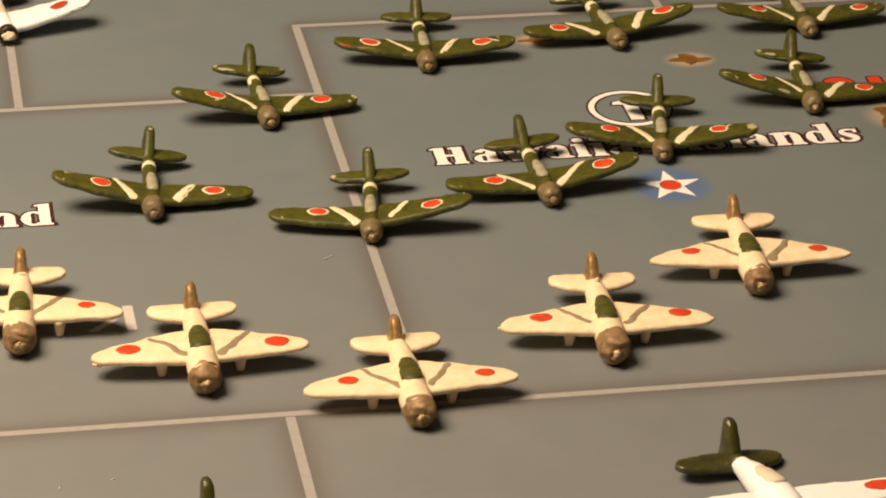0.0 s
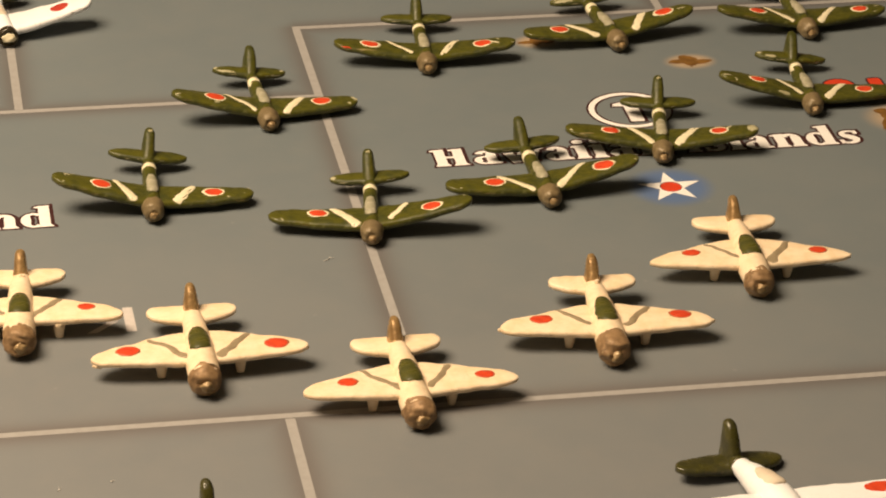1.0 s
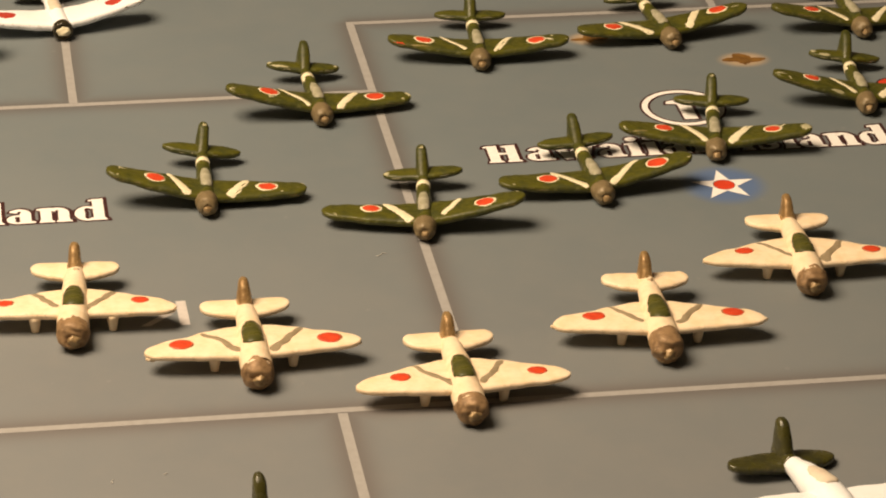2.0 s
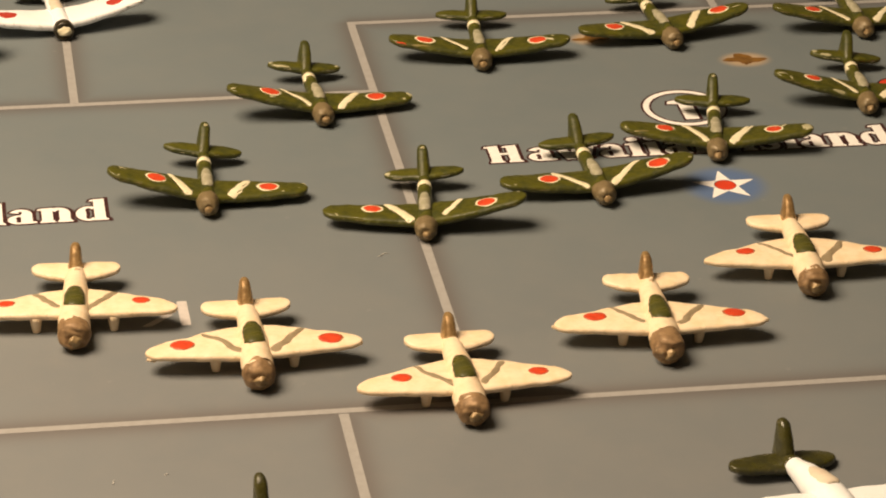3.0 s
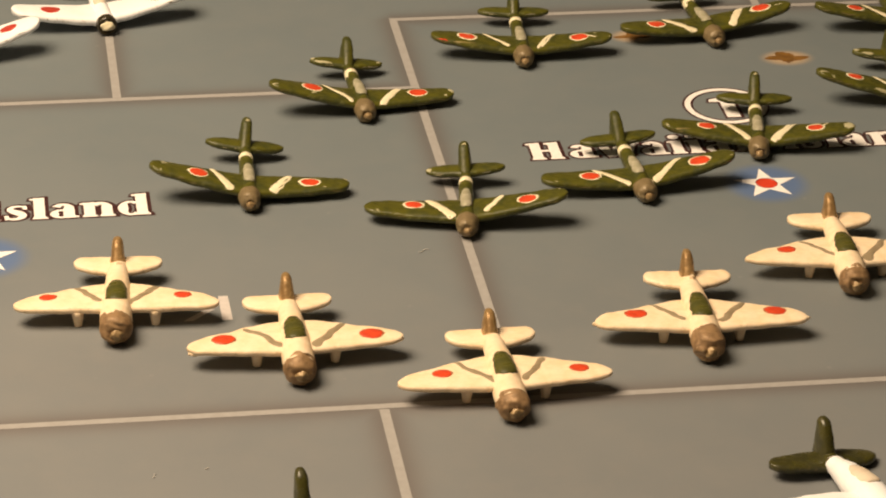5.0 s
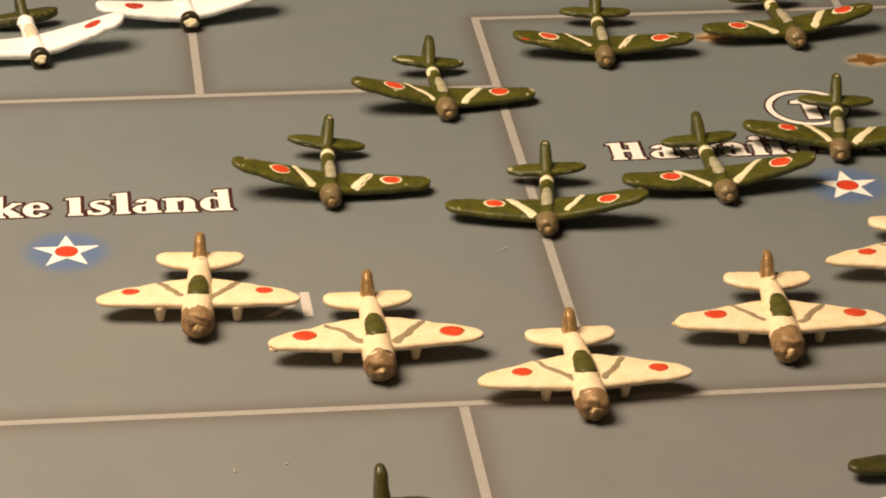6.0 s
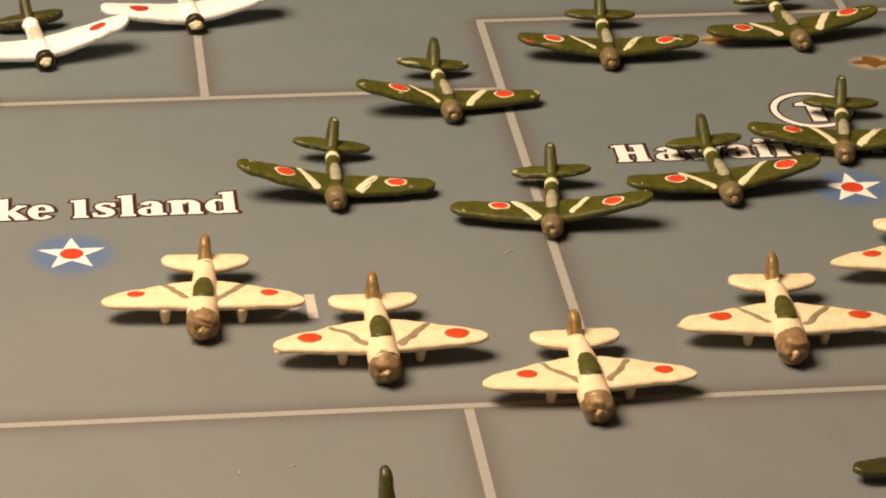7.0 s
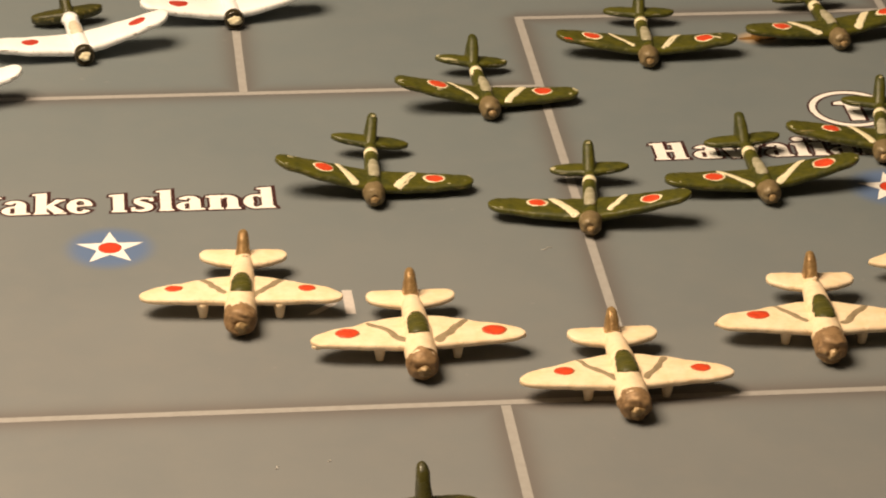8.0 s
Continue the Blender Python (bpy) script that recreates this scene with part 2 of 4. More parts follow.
class Surface:
    """A wing or tailplane half: leading edge, trailing edge, middle height and thickness along the span."""

    def __init__(self, table, span, tip, seed):
        self.table, self.span, self.tip, self.seed = [(*r[:4], r[4]) for r in table], span, tip, seed

    def section(self, x):
        le, te, z, th = lerp(self.table, x)
        le += 0.11 * noise.noise(Vector((x * 0.8, self.seed * 3.7, 0.5)))
        te += 0.17 * noise.noise(Vector((x * 0.7, self.seed * 5.1, 8.5)))
        k = (x - (self.span - self.tip)) / self.tip
        if k > 0:
            s = math.sqrt(max(0.0, 1 - min(1.0, k) ** 2.5))
            mid = le + (te - le) * 0.48
            le, te, th = mid + (le - mid) * s, mid + (te - mid) * s, th * (0.6 + 0.4 * s)
        return le, te, z, th

    def top(self, side, x, y):
        le, te, z, th = self.section(min(abs(x), self.span))
        u = min(1.0, max(0.0, (y - le) / max(1e-6, te - le)))
        return z + th * 0.5 * math.sin(math.acos(1 - 2 * u)) ** 0.48 * (1.12 - 0.40 * u) + lump(side * abs(x), y, self.seed)

    def mesh(self, side, n=28, ring=28):
        rings = []
        for i in range(n + 1):
            f = i / n
            x = self.span * (1 - (1 - f) ** 1.6)
            le, te, z, th = self.section(x)
            pts = []
            for j in range(ring):
                a = 2 * math.pi * j / ring
                u = (1 - math.cos(a)) / 2
                y = le + (te - le) * u
                s = math.sin(a)
                h = th * 0.5 * abs(s) ** 0.48 * (1.12 - 0.40 * u)
                tuck = 0.0 if s >= 0 else 0.36 * th * abs(s) ** 0.7 * (1 - u)
                pts.append((side * x, y + tuck, z + (h if s >= 0 else -h) + lump(side * x, y, self.seed)))
            rings.append(pts)
        return loft(rings)


def wobble(a, seed, size):
    return 1 + size * (noise.noise(Vector((math.cos(a) * 1.4, math.sin(a) * 1.4, seed * 3.1))) + 0.5 * noise.noise(Vector((math.cos(a) * 4, math.sin(a) * 4, seed * 5.7))))


def disc_mark(surface, side, cx, cy, r, seed, lift, stretch=1.0):
    """A brushed round spot of paint that lies on the wing."""
    bm = bmesh.new()
    n, rows = 30, []
    c = bm.verts.new((cx, cy, surface.top(side, cx, cy) + lift))
    for k, rise in ((0.4, lift), (0.75, lift), (0.95, lift * 0.8), (1.0, -0.03)):
        row = []
        for i in range(n):
            a = 2 * math.pi * i / n
            q = r * k * wobble(a, seed, 0.13)
            x, y = cx + q * math.cos(a) * stretch, cy + q * math.sin(a)
            row.append(bm.verts.new((x, y, surface.top(side, x, y) + rise)))
        rows.append(row)
    for i in range(n):
        bm.faces.new((c, rows[0][i], rows[0][(i + 1) % n]))
        for a, b in zip(rows, rows[1:]):
            bm.faces.new((a[i], b[i], b[(i + 1) % n], a[(i + 1) % n]))
    return bm


def stripe_mark(surface, side, p0, p1, w0, w1, seed, lift, more=0.08, wave=0.22):
    """A brushed diagonal stripe across the wing from p0 to p1."""
    bm = bmesh.new()
    n, rows = 22, []
    d = Vector((p1[0] - p0[0], p1[1] - p0[1]))
    p0, d = Vector(p0[:2]) - d * more, d * (1 + 2 * more)
    q = Vector((d.y, -d.x)).normalized()
    for i in range(n + 1):
        f = i / n
        w = (w0 + (w1 - w0) * f) * 0.5 * (1 + 0.3 * noise.noise(Vector((f * 5, seed, 2.2))))
        w *= min(1.0, 9.0 * min(f, 1 - f) + 0.45)
        off = wave * noise.noise(Vector((f * 2.5 * (wave / 0.22) ** 0.5, seed * 2.7, 9.1)))
        row = []
        for k, rise in ((-1, -0.03), (-0.8, lift), (0, lift), (0.8, lift), (1, -0.03)):
            ragged = 1 + 0.16 * noise.noise(Vector((f * 14, k * 2, seed)))
            p = Vector(p0[:2]) + d * f + q * (w * k * ragged + off)
            le, te = surface.section(min(abs(p.x), surface.span))[:2]
            p.y = min(max(p.y, le + 0.05), te - 0.05)
            row.append(bm.verts.new((p.x, p.y, surface.top(side, p.x, p.y) + rise)))
        rows.append(row)
    for a, b in zip(rows, rows[1:]):
        for i in range(4):
            bm.faces.new((a[i], a[i + 1], b[i + 1], b[i]))
    return bm


def dab_mark(surface, side, cx, cy, rx, ry, turn, seed, lift=0.05):
    """A ragged dab or scrape of paint on a wing, as thin as a brush leaves it."""
    bm = bmesh.new()
    n, rows, a0 = 26, [], radians(turn)

    def drop(u, v, rise):
        x, y = cx + u * math.cos(a0) - v * math.sin(a0), cy + u * math.sin(a0) + v * math.cos(a0)
        x = side * min(abs(x), surface.span - 0.12)
        le, te = surface.section(abs(x))[:2]
        y = min(max(y, le + 0.04), te - 0.04)
        return bm.verts.new((x, y, surface.top(side, x, y) + rise))

    c = drop(0, 0, lift)
    for k, rise in ((0.45, lift), (0.85, lift), (1.0, -0.02)):
        rows.append([drop(rx * k * math.cos(a) * wobble(a * 3, seed, 0.55), ry * k * math.sin(a) * wobble(a * 3, seed, 0.55), rise) for a in (2 * math.pi * i / n for i in range(n))])
    for i in range(n):
        bm.faces.new((c, rows[0][i], rows[0][(i + 1) % n]))
        for a, b in zip(rows, rows[1:]):
            bm.faces.new((a[i], b[i], b[(i + 1) % n], a[(i + 1) % n]))
    return bm


def chip_marks(surface, side, seed, count):
    """Small ragged chips along the tip and edges of a wing."""
    rnd, bm = random.Random(seed * 17 + side), bmesh.new()
    for _ in range(count):
        x = side * (surface.span - abs(rnd.gauss(0, 1.0)) * 2.2 - 0.3)
        le, te = surface.section(abs(x))[:2]
        y = rnd.choice((le + 0.12 * (te - le), te - 0.10 * (te - le), le + rnd.random() * (te - le)))
        r, turn, n = rnd.uniform(0.10, 0.30), rnd.uniform(0, 3), 9
        pts = []
        for i in range(n):
            a = 2 * math.pi * i / n
            q = r * rnd.uniform(0.45, 1.1)
            u, v = q * math.cos(a) * 1.8, q * math.sin(a) * 0.8
            px, py = x + u * math.cos(turn) - v * math.sin(turn), y + u * math.sin(turn) + v * math.cos(turn)
            px = max(-surface.span + 0.1, min(surface.span - 0.1, px))
            l2, t2 = surface.section(abs(px))[:2]
            py = min(max(py, l2 + 0.02), t2 - 0.02)
            pts.append(bm.verts.new((px, py, surface.top(side, px, py) + 0.02)))
        c = bm.verts.new((x, y, surface.top(side, x, y) + 0.03))
        for i in range(n):
            bm.faces.new((c, pts[i], pts[(i + 1) % n]))
    return bm


def edge_wear(surface, side, seed, count, reach):
    """Ragged rubbed spots on the blunt front edge of a wing."""
    rnd, bm = random.Random(seed * 29 + side), bmesh.new()
    for _ in range(count):
        x = surface.span - 1.6 - rnd.random() ** 1.6 * reach
        long, high = rnd.uniform(0.2, 0.9), rnd.uniform(0.05, 0.12)
        le, te, z, th = surface.section(x)
        up = rnd.uniform(0.08, 0.26) * th
        pts = []
        for i in range(12):
            a = 2 * math.pi * i / 12
            q = rnd.uniform(0.55, 1.1)
            px = x + long * q * math.cos(a)
            le = surface.section(min(px, surface.span - 0.4))[0]
            pts.append(bm.verts.new((side * px, le - 0.03, z + up + high * q * math.sin(a) + lump(side * px, le, surface.seed))))
        c = bm.verts.new((side * x, surface.section(x)[0] - 0.04, z + up + lump(side * x, le, surface.seed)))
        for i in range(12):
            bm.faces.new((c, pts[i], pts[(i + 1) % 12]))
    return bm


def tube(profile, seed, n=26, steps=None, grow=0.0, size=0.06):
    """A body along y: rows of y, half width, middle height, up, down."""
    rings = []
    y0, y1 = profile[0][0], profile[-1][0]
    steps = steps or max(8, int((y1 - y0) * 2.4))
    for i in range(steps + 1):
        y = y0 + (y1 - y0) * i / steps
        w, z, up, down = lerp(profile, y)
        ring = []
        for j in range(n):
            a = 2 * math.pi * j / n
            c, s = math.cos(a), math.sin(a)
            k = 1 + size * noise.noise(Vector((c * 1.2, s * 1.2 + y * 0.35, seed * 4.1)))
            ring.append(((w + grow) * c * k, y, z + ((up if s > 0 else down) + grow) * s * k))
        rings.append(ring)
    return loft(rings)


def fin_mesh(y_front, y_back, z0, y_tip, z1, w0, w1, seed):
    """An upright rounded fin: thick at the root, round at the top."""
    rings = []
    n, m = 14, 20
    for i in range(n + 1):
        f = i / n
        z = z0 + (z1 - z0) * (1 - (1 - f) ** 1.5)
        g = (z - z0) / (z1 - z0)
        a, b = y_front + (y_tip - 1.0 - y_front) * g, y_back + (y_tip + 0.9 - y_back) * g
        w = w0 + (w1 - w0) * g
        s = math.sqrt(max(0.0, 1 - max(0.0, (g - 0.80) / 0.20) ** 2.4))
        mid = a + (b - a) * 0.55
        a, b, w = mid + (a - mid) * (0.25 + 0.75 * s), mid + (b - mid) * (0.25 + 0.75 * s), w * (0.22 + 0.78 * s)
        ring = []
        for j in range(m):
            t = 2 * math.pi * j / m
            y = (a + b) / 2 + (b - a) / 2 * math.cos(t)
            q = math.sin(t)
            ring.append((w / 2 * math.copysign(abs(q) ** 0.6, q) * (1 + 0.12 * noise.noise(Vector((y * 0.6, z * 0.6, seed)))), y, z))
        rings.append(ring)
    return loft(rings)


def cowling_mesh(r, z, length, seed, dent=0.06):
    """Engine cowling: a blunt drum with a rounded lip and a hollowed face."""
    rings = []
    n = 30
    for y, k in ((0.55, 0.30), (0.38, 0.55), (0.18, 0.74), (0.05, 0.86), (0.10, 0.95), (0.35, 1.0), (length * 0.5, 1.03), (length * 0.85, 1.02), (length, 0.99), (length + 0.3, 0.80)):
        ring = []
        for j in range(n):
            a = 2 * math.pi * j / n
            q = r * k * (1 + dent * noise.noise(Vector((math.cos(a) * 1.5, math.sin(a) * 1.5 + y, seed * 2.3))))
            ring.append((q * math.cos(a), y, z + q * math.sin(a)))
        rings.append(ring)
    return loft(rings)


def blob(cx, cy, cz, rx, ry, rz, seed, size=0.18):
    bm = bmesh.new()
    bmesh.ops.create_icosphere(bm, subdivisions=3, radius=1.0)
    for v in bm.verts:
        k = 1 + size * noise.noise(v.co * 1.6 + Vector((seed, seed * 2, 0)))
        v.co = Vector((cx + v.co.x * rx * k, cy + v.co.y * ry * k, cz + v.co.z * rz * k))
    return bm


def canopy_patch(body, y0, y1, spread, lift, seed, square=0.5):
    """A canopy that swells from the top of a body: blunt in front, rounded behind."""
    rings = []
    n, m = 22, 16
    for i in range(n + 1):
        f = i / n
        y = y0 + (y1 - y0) * f
        w, z, up, down = lerp(body, y)
        a = spread * min(1.0, (4.0 * f + square)) * math.sqrt(max(0.02, 1 - max(0.0, (f - 0.5) / 0.5) ** 2.4))
        a *= 1 + 0.16 * noise.noise(Vector((f * 6, seed, 1.0)))
        rise = lift * math.sin(math.pi * min(1.0, f * 1.05 + 0.04)) ** 0.6
        ring = []
        for j in range(m + 1):
            t = -1 + 2 * j / m
            ang = math.pi / 2 - a * t
            k = rise * (1 - abs(t) ** 3) + 0.05 - 0.12 * (abs(t) > 0.99 or i in (0, n))
            ring.append(((w + k) * math.cos(ang), y, z + (up + k) * math.sin(ang)))
        ring.append((0, y, z))
        rings.append(ring)
    return loft(rings)


def dome_mesh(r, z, length, seed, dent=0.16, ahead=0.0, ridge=0.0):
    """A blunt, domed engine cowling with a shallow dished face."""
    rings = []
    n = 32
    for y, k in ((-0.86, 0.14), (-0.92, 0.24), (-0.97, 0.34), (-0.99, 0.44), (-1.0, 0.53), (-0.95, 0.61), (-0.86, 0.69), (-0.72, 0.77), (-0.55, 0.85), (-0.32, 0.92), (-0.08, 0.965), (0.25, 0.99), (0.25 + 0.35 * length, 1.01), (length * 0.9, 1.02), (length, 1.0), (length + 0.25, 0.85)):
        ring = []
        for j in range(n):
            a = 2 * math.pi * j / n
            q = r * k * (1 + dent * (0.65 * noise.noise(Vector((math.cos(a) * 1.5, math.sin(a) * 1.5 + y * 1.2, seed * 2.3))) + 0.5 * noise.noise(Vector((math.cos(a) * 3.4, math.sin(a) * 3.4 + y * 2.6, seed * 1.9)))))
            push = 0.2 * noise.noise(Vector((math.cos(a) * 2, math.sin(a) * 2, seed + k * 4)))
            if y > 0.6:
                push += ridge * noise.noise(Vector((math.cos(a) * 1.8, math.sin(a) * 1.8, seed * 1.7)))
            elif ridge:
                push += ridge * 0.8 * noise.noise(Vector((q * math.cos(a) * 0.3, q * math.sin(a) * 1.5 + 0.3 * q * math.cos(a), seed * 3.3)))
            ring.append((q * math.cos(a), y - ahead * (y < 0.3) + push, z + q * math.sin(a)))
        rings.append(ring)
    return loft(rings)


def settle(root, x, y, yaw, roll, size=1.0):
    """Stands a finished toy on the board with its lowest point on the print."""
    turn = pose(0, 0, 0, 0, 0, yaw) @ pose(0, 0, 0, 0, roll, 0)
    low = min((turn @ (v.co * size)).z for o in root.children_recursive for v in o.data.vertices)
    root.matrix_basis = Matrix.Translation((x * MM, y * MM, 0.00003 - low)) @ turn @ Matrix.Scale(size, 4)


# ---- the toys ----
def fighter(x, y, yaw, roll, seed, scheme, roundels, stripes=(), dihedral=1.75, size=1.0, label="", group="", dabs=(), tail_dabs=()):
    """Low-wing fighter with a round cowling and long rounded wings; nose towards -y."""
    green = scheme == "green"
    root = new("toy_airplane")
    skin = GREEN if green else WHITE
    z0 = 1.75
    wing = Surface([(0.0, 1.5, 8.1, z0, 1.8), (3.0, 1.8, 8.0, z0 + 0.12 * dihedral, 1.7), (8.0, 2.2, 7.7, z0 + 0.44 * dihedral, 1.55), (12.0, 2.8, 7.2, z0 + 0.78 * dihedral, 1.4), (14.86, 3.2, 6.8, z0 + 1.04 * dihedral, 1.25)], 14.86, 2.1, seed)
    if not green:
        wing.table = [(r[0], r[1], r[2] + 0.9, r[3], r[4] * 1.12) for r in wing.table]
    for side in (-1, 1):
        w = part("wing", wing.mesh(side), skin, root)
        for i, (rx, ry, rr) in enumerate(roundels):
            if rx * side > 0:
                if green:
                    part("roundel_border", disc_mark(wing, side, rx, ry, rr, seed + i, 0.03, 1.08), CREAM, w, "cream ring round the red disc")
                    part("roundel", disc_mark(wing, side, rx + 0.10 * noise.noise(Vector((seed, i, 0.4))), ry - 0.05, rr * (0.82 + 0.04 * ((seed + i) % 3 - 1)), seed + i + 5, 0.07, 1.10), RED, w, "painted red disc")
                else:
                    part("roundel", disc_mark(wing, side, rx, ry, rr, seed + i, 0.04, 1.1), DULL_RED, w, "painted red disc")
        if green:
            part("paint_chips", chip_marks(wing, side, seed, 1 + (seed * 5 + side) % 2), CHIP_AND_GLINT, w, "pale chips in the green paint")
            part("edge_wear", edge_wear(wing, side, seed, 2 + (seed * 3 + side) % 3, 5.0), TAN_WEAR, w, "tan rubbed spots on the front edge")
        else:
            part("edge_wear", edge_wear(wing, side, seed, 3, 8.0), GREY_WEAR, w, "grey-brown rubbed spots on the front edge")
        for i, (ax, ay, bx, by, w0, w1) in enumerate(stripes):
            if ax * side > 0:
                part("stripe", stripe_mark(wing, side, (ax, ay), (bx, by), w0 * 1.22, w1 * 1.22, seed + 11 * i, 0.05), CREAM, w, "brushed cream diagonal stripe")
        for i, (dx, dy, rx, ry, turn, mat, what) in enumerate(dabs):
            if dx * side > 0:
                part("paint_dab", dab_mark(wing, side, dx, dy, rx, ry, turn, seed + 3 * i, 0.09 if mat is GREEN else 0.05), mat, w, what)
    body = [(0.9, 1.35, 1.75, 1.35, 1.45), (3.0, 1.30, 1.75, 1.5, 1.6), (6.5, 1.20, 1.85, 1.55, 1.5), (10.0, 1.12, 2.0, 1.25, 1.3), (14.0, 0.95, 2.3, 0.85, 1.0), (17.5, 0.65, 2.5, 0.6, 0.6), (19.4, 0.3, 2.6, 0.3, 0.3)]
    if not green:
        body = [(r[0], r[1] * 1.22, r[2], r[3] * 1.12, r[4] * 1.05) for r in body]
    f = part("fuselage", tube(body, seed), skin, root)
    tail_skin = GREEN if green else OLIVE_TAIL
    tail = Surface([(0.0, 15.2, 19.0, 2.4, 1.35), (3.0, 15.7, 19.0, 2.4, 1.25), (5.94, 16.5, 18.6, 2.4, 1.05)], 5.94, 1.9, seed + 3)
    if not green:
        tail.table = [(r[0], r[1] - 0.2, r[2], r[3] - 0.45, r[4] * 1.8) for r in tail.table]
    for side in (-1, 1):
        t = part("tailplane", tail.mesh(side, 18, 18), tail_skin, root, "" if green else "dark green tailplane")
        if green:
            part("edge_wear", edge_wear(tail, side, seed + 40, 1 + (seed + side) % 3, 3.0), CHIP_AND_GLINT, t, "pale rubbed spots on the front edge")
        for i, (dx, dy, rx, ry, turn, mat, what) in enumerate(tail_dabs):
            if dx * side > 0:
                part("paint_dab", dab_mark(tail, side, dx, dy, rx, ry, turn, seed + 5 * i), mat, t, what)
    part("fin", fin_mesh(14.7, 19.8, 2.4, 19.2, 6.15, 2.2, 1.5, seed), tail_skin, root, "" if green else "dark green tail fin")
    # the highlight on the fin top is painted as a pale blob
    if seed in (2, 3, 5):
        part("fin_wear", blob(0.05, 18.75, 6.02, 0.36, 0.4, 0.16, seed, 0.6), CHIP_AND_GLINT, root, "pale painted highlight on top of the fin")
    if green:
        band = [(12.5, *lerp(body, 12.5)), (13.1, *lerp(body, 13.1)), (13.7, *lerp(body, 13.7))]
        part("tail_band", tube(band, seed, steps=4, grow=0.06, size=0.08), CREAM, f, "cream band round the rear fuselage")
        if seed in (1, 7, 9):
            part("band_dab", blob(-0.72, 12.1, 2.45, 0.34, 0.85, 0.42, seed, 0.5), CREAM, f, "cream paint run below the band")
        part("canopy", canopy_patch(body, 3.9, 9.7, 0.78, 0.26, seed), CANOPY_SILVER, root, "silver-grey painted canopy")
        cowl = part("engine_cowling", dome_mesh(1.62, 1.74, 1.8, seed, 0.12, 0.0, 0.25), COWL_GREY, root, "brown metallic engine cowling")
        part("spinner", blob(0.06, -1.05, 1.66, 0.62, 0.62, 0.56, seed + 2, 0.32), NUB, cowl, "paler rubbed spinner")
    else:
        part("tail_cuff", tube([(13.5, *lerp(body, 13.5)), (14.2, *lerp(body, 14.2)), (14.9, *lerp(body, 14.9))], seed, steps=4, grow=0.20, size=0.12), WHITE, f, "thick white collar before the tail")
        part("canopy", canopy_patch(body, 6.0, 11.5, 0.80, 0.15, seed), CANOPY_TAN, root, "tan painted canopy")
        cowl = part("engine_cowling", cowling_mesh(1.66, 1.80, 1.6, seed), BLACK, root, "glossy black engine cowling")
        part("spinner", blob(0.0, 0.05, 1.85, 0.98, 0.6, 0.82, seed + 2, 0.55), CREAM, cowl, "cream spinner")
    tagged(root, label, "toy airplane", group)
    settle(root, x, y, yaw, roll, size)
    return root


def large_plane(x, y, yaw, roll, seed, label):
    """Stubby white airplane with a thick dark green tail; nose towards -y."""
    root = new("toy_airplane")
    wing = Surface([(0.0, 2.0, 8.9, 2.6, 2.0), (6.0, 2.4, 9.0, 2.8, 1.8), (12.0, 3.2, 8.5, 2.9, 1.5), (17.0, 4.2, 8.2, 3.2, 1.2)], 17.0, 2.6, seed)
    for side in (-1, 1):
        w = part("wing", wing.mesh(side), WHITE, root)
        part("roundel", disc_mark(wing, side, side * 13.7, 6.3, 1.4, seed, 0.04, 1.5), RED, w, "painted red disc")
    body = [(0.9, 1.9, 2.2, 1.9, 2.0), (4.0, 2.4, 2.3, 2.4, 2.2), (8.0, 2.45, 2.5, 2.5, 2.3), (11.0, 2.3, 2.4, 2.1, 2.1), (14.0, 1.8, 2.2, 1.7, 1.7), (17.0, 1.35, 1.8, 1.25, 1.3), (20.6, 0.7, 1.3, 0.7, 0.8)]
    f = part("fuselage", tube(body, seed), WHITE, root)
    cuff = [(17.4, *lerp(body, 17.4)), (18.8, *lerp(body, 18.8)), (20.8, *lerp(body, 20.6))]
    part("tail_cuff", tube(cuff, seed, steps=8, grow=0.12), DARK_GREEN, f, "dark green rear end")
    for side, half in ((-1, 8.1), (1, 6.9)):
        tail = Surface([(0.0, 16.6, 21.5, 1.15, 1.6), (4.0, 17.1, 21.3, 1.15, 1.45), (half, 18.0, 20.8, 1.15, 1.2)], half, 1.8, seed + 3)
        part("tailplane", tail.mesh(side, 18, 18), DARK_GREEN, root, "dark green tailplane")
    part("fin", fin_mesh(17.6, 22.4, 1.3, 21.8, 6.1, 2.15, 1.5, seed), DARK_GREEN, root, "dark green tail fin")
    part("canopy", canopy_patch(body, 7.6, 13.4, 0.62, 0.2, seed), CANOPY_TAN, root, "tan painted canopy")
    cowl = part("engine_cowling", cowling_mesh(2.1, 2.25, 1.8, seed), BLACK, root, "glossy black engine cowling")
    part("spinner", blob(0.0, 0.15, 2.25, 0.9, 0.55, 0.8, seed + 2, 0.25), WHITE, cowl, "cream white spinner")
    tagged(root, label, "toy airplane", "larger white toy airplanes on the board")
    settle(root, x, y, yaw, roll)
    return root


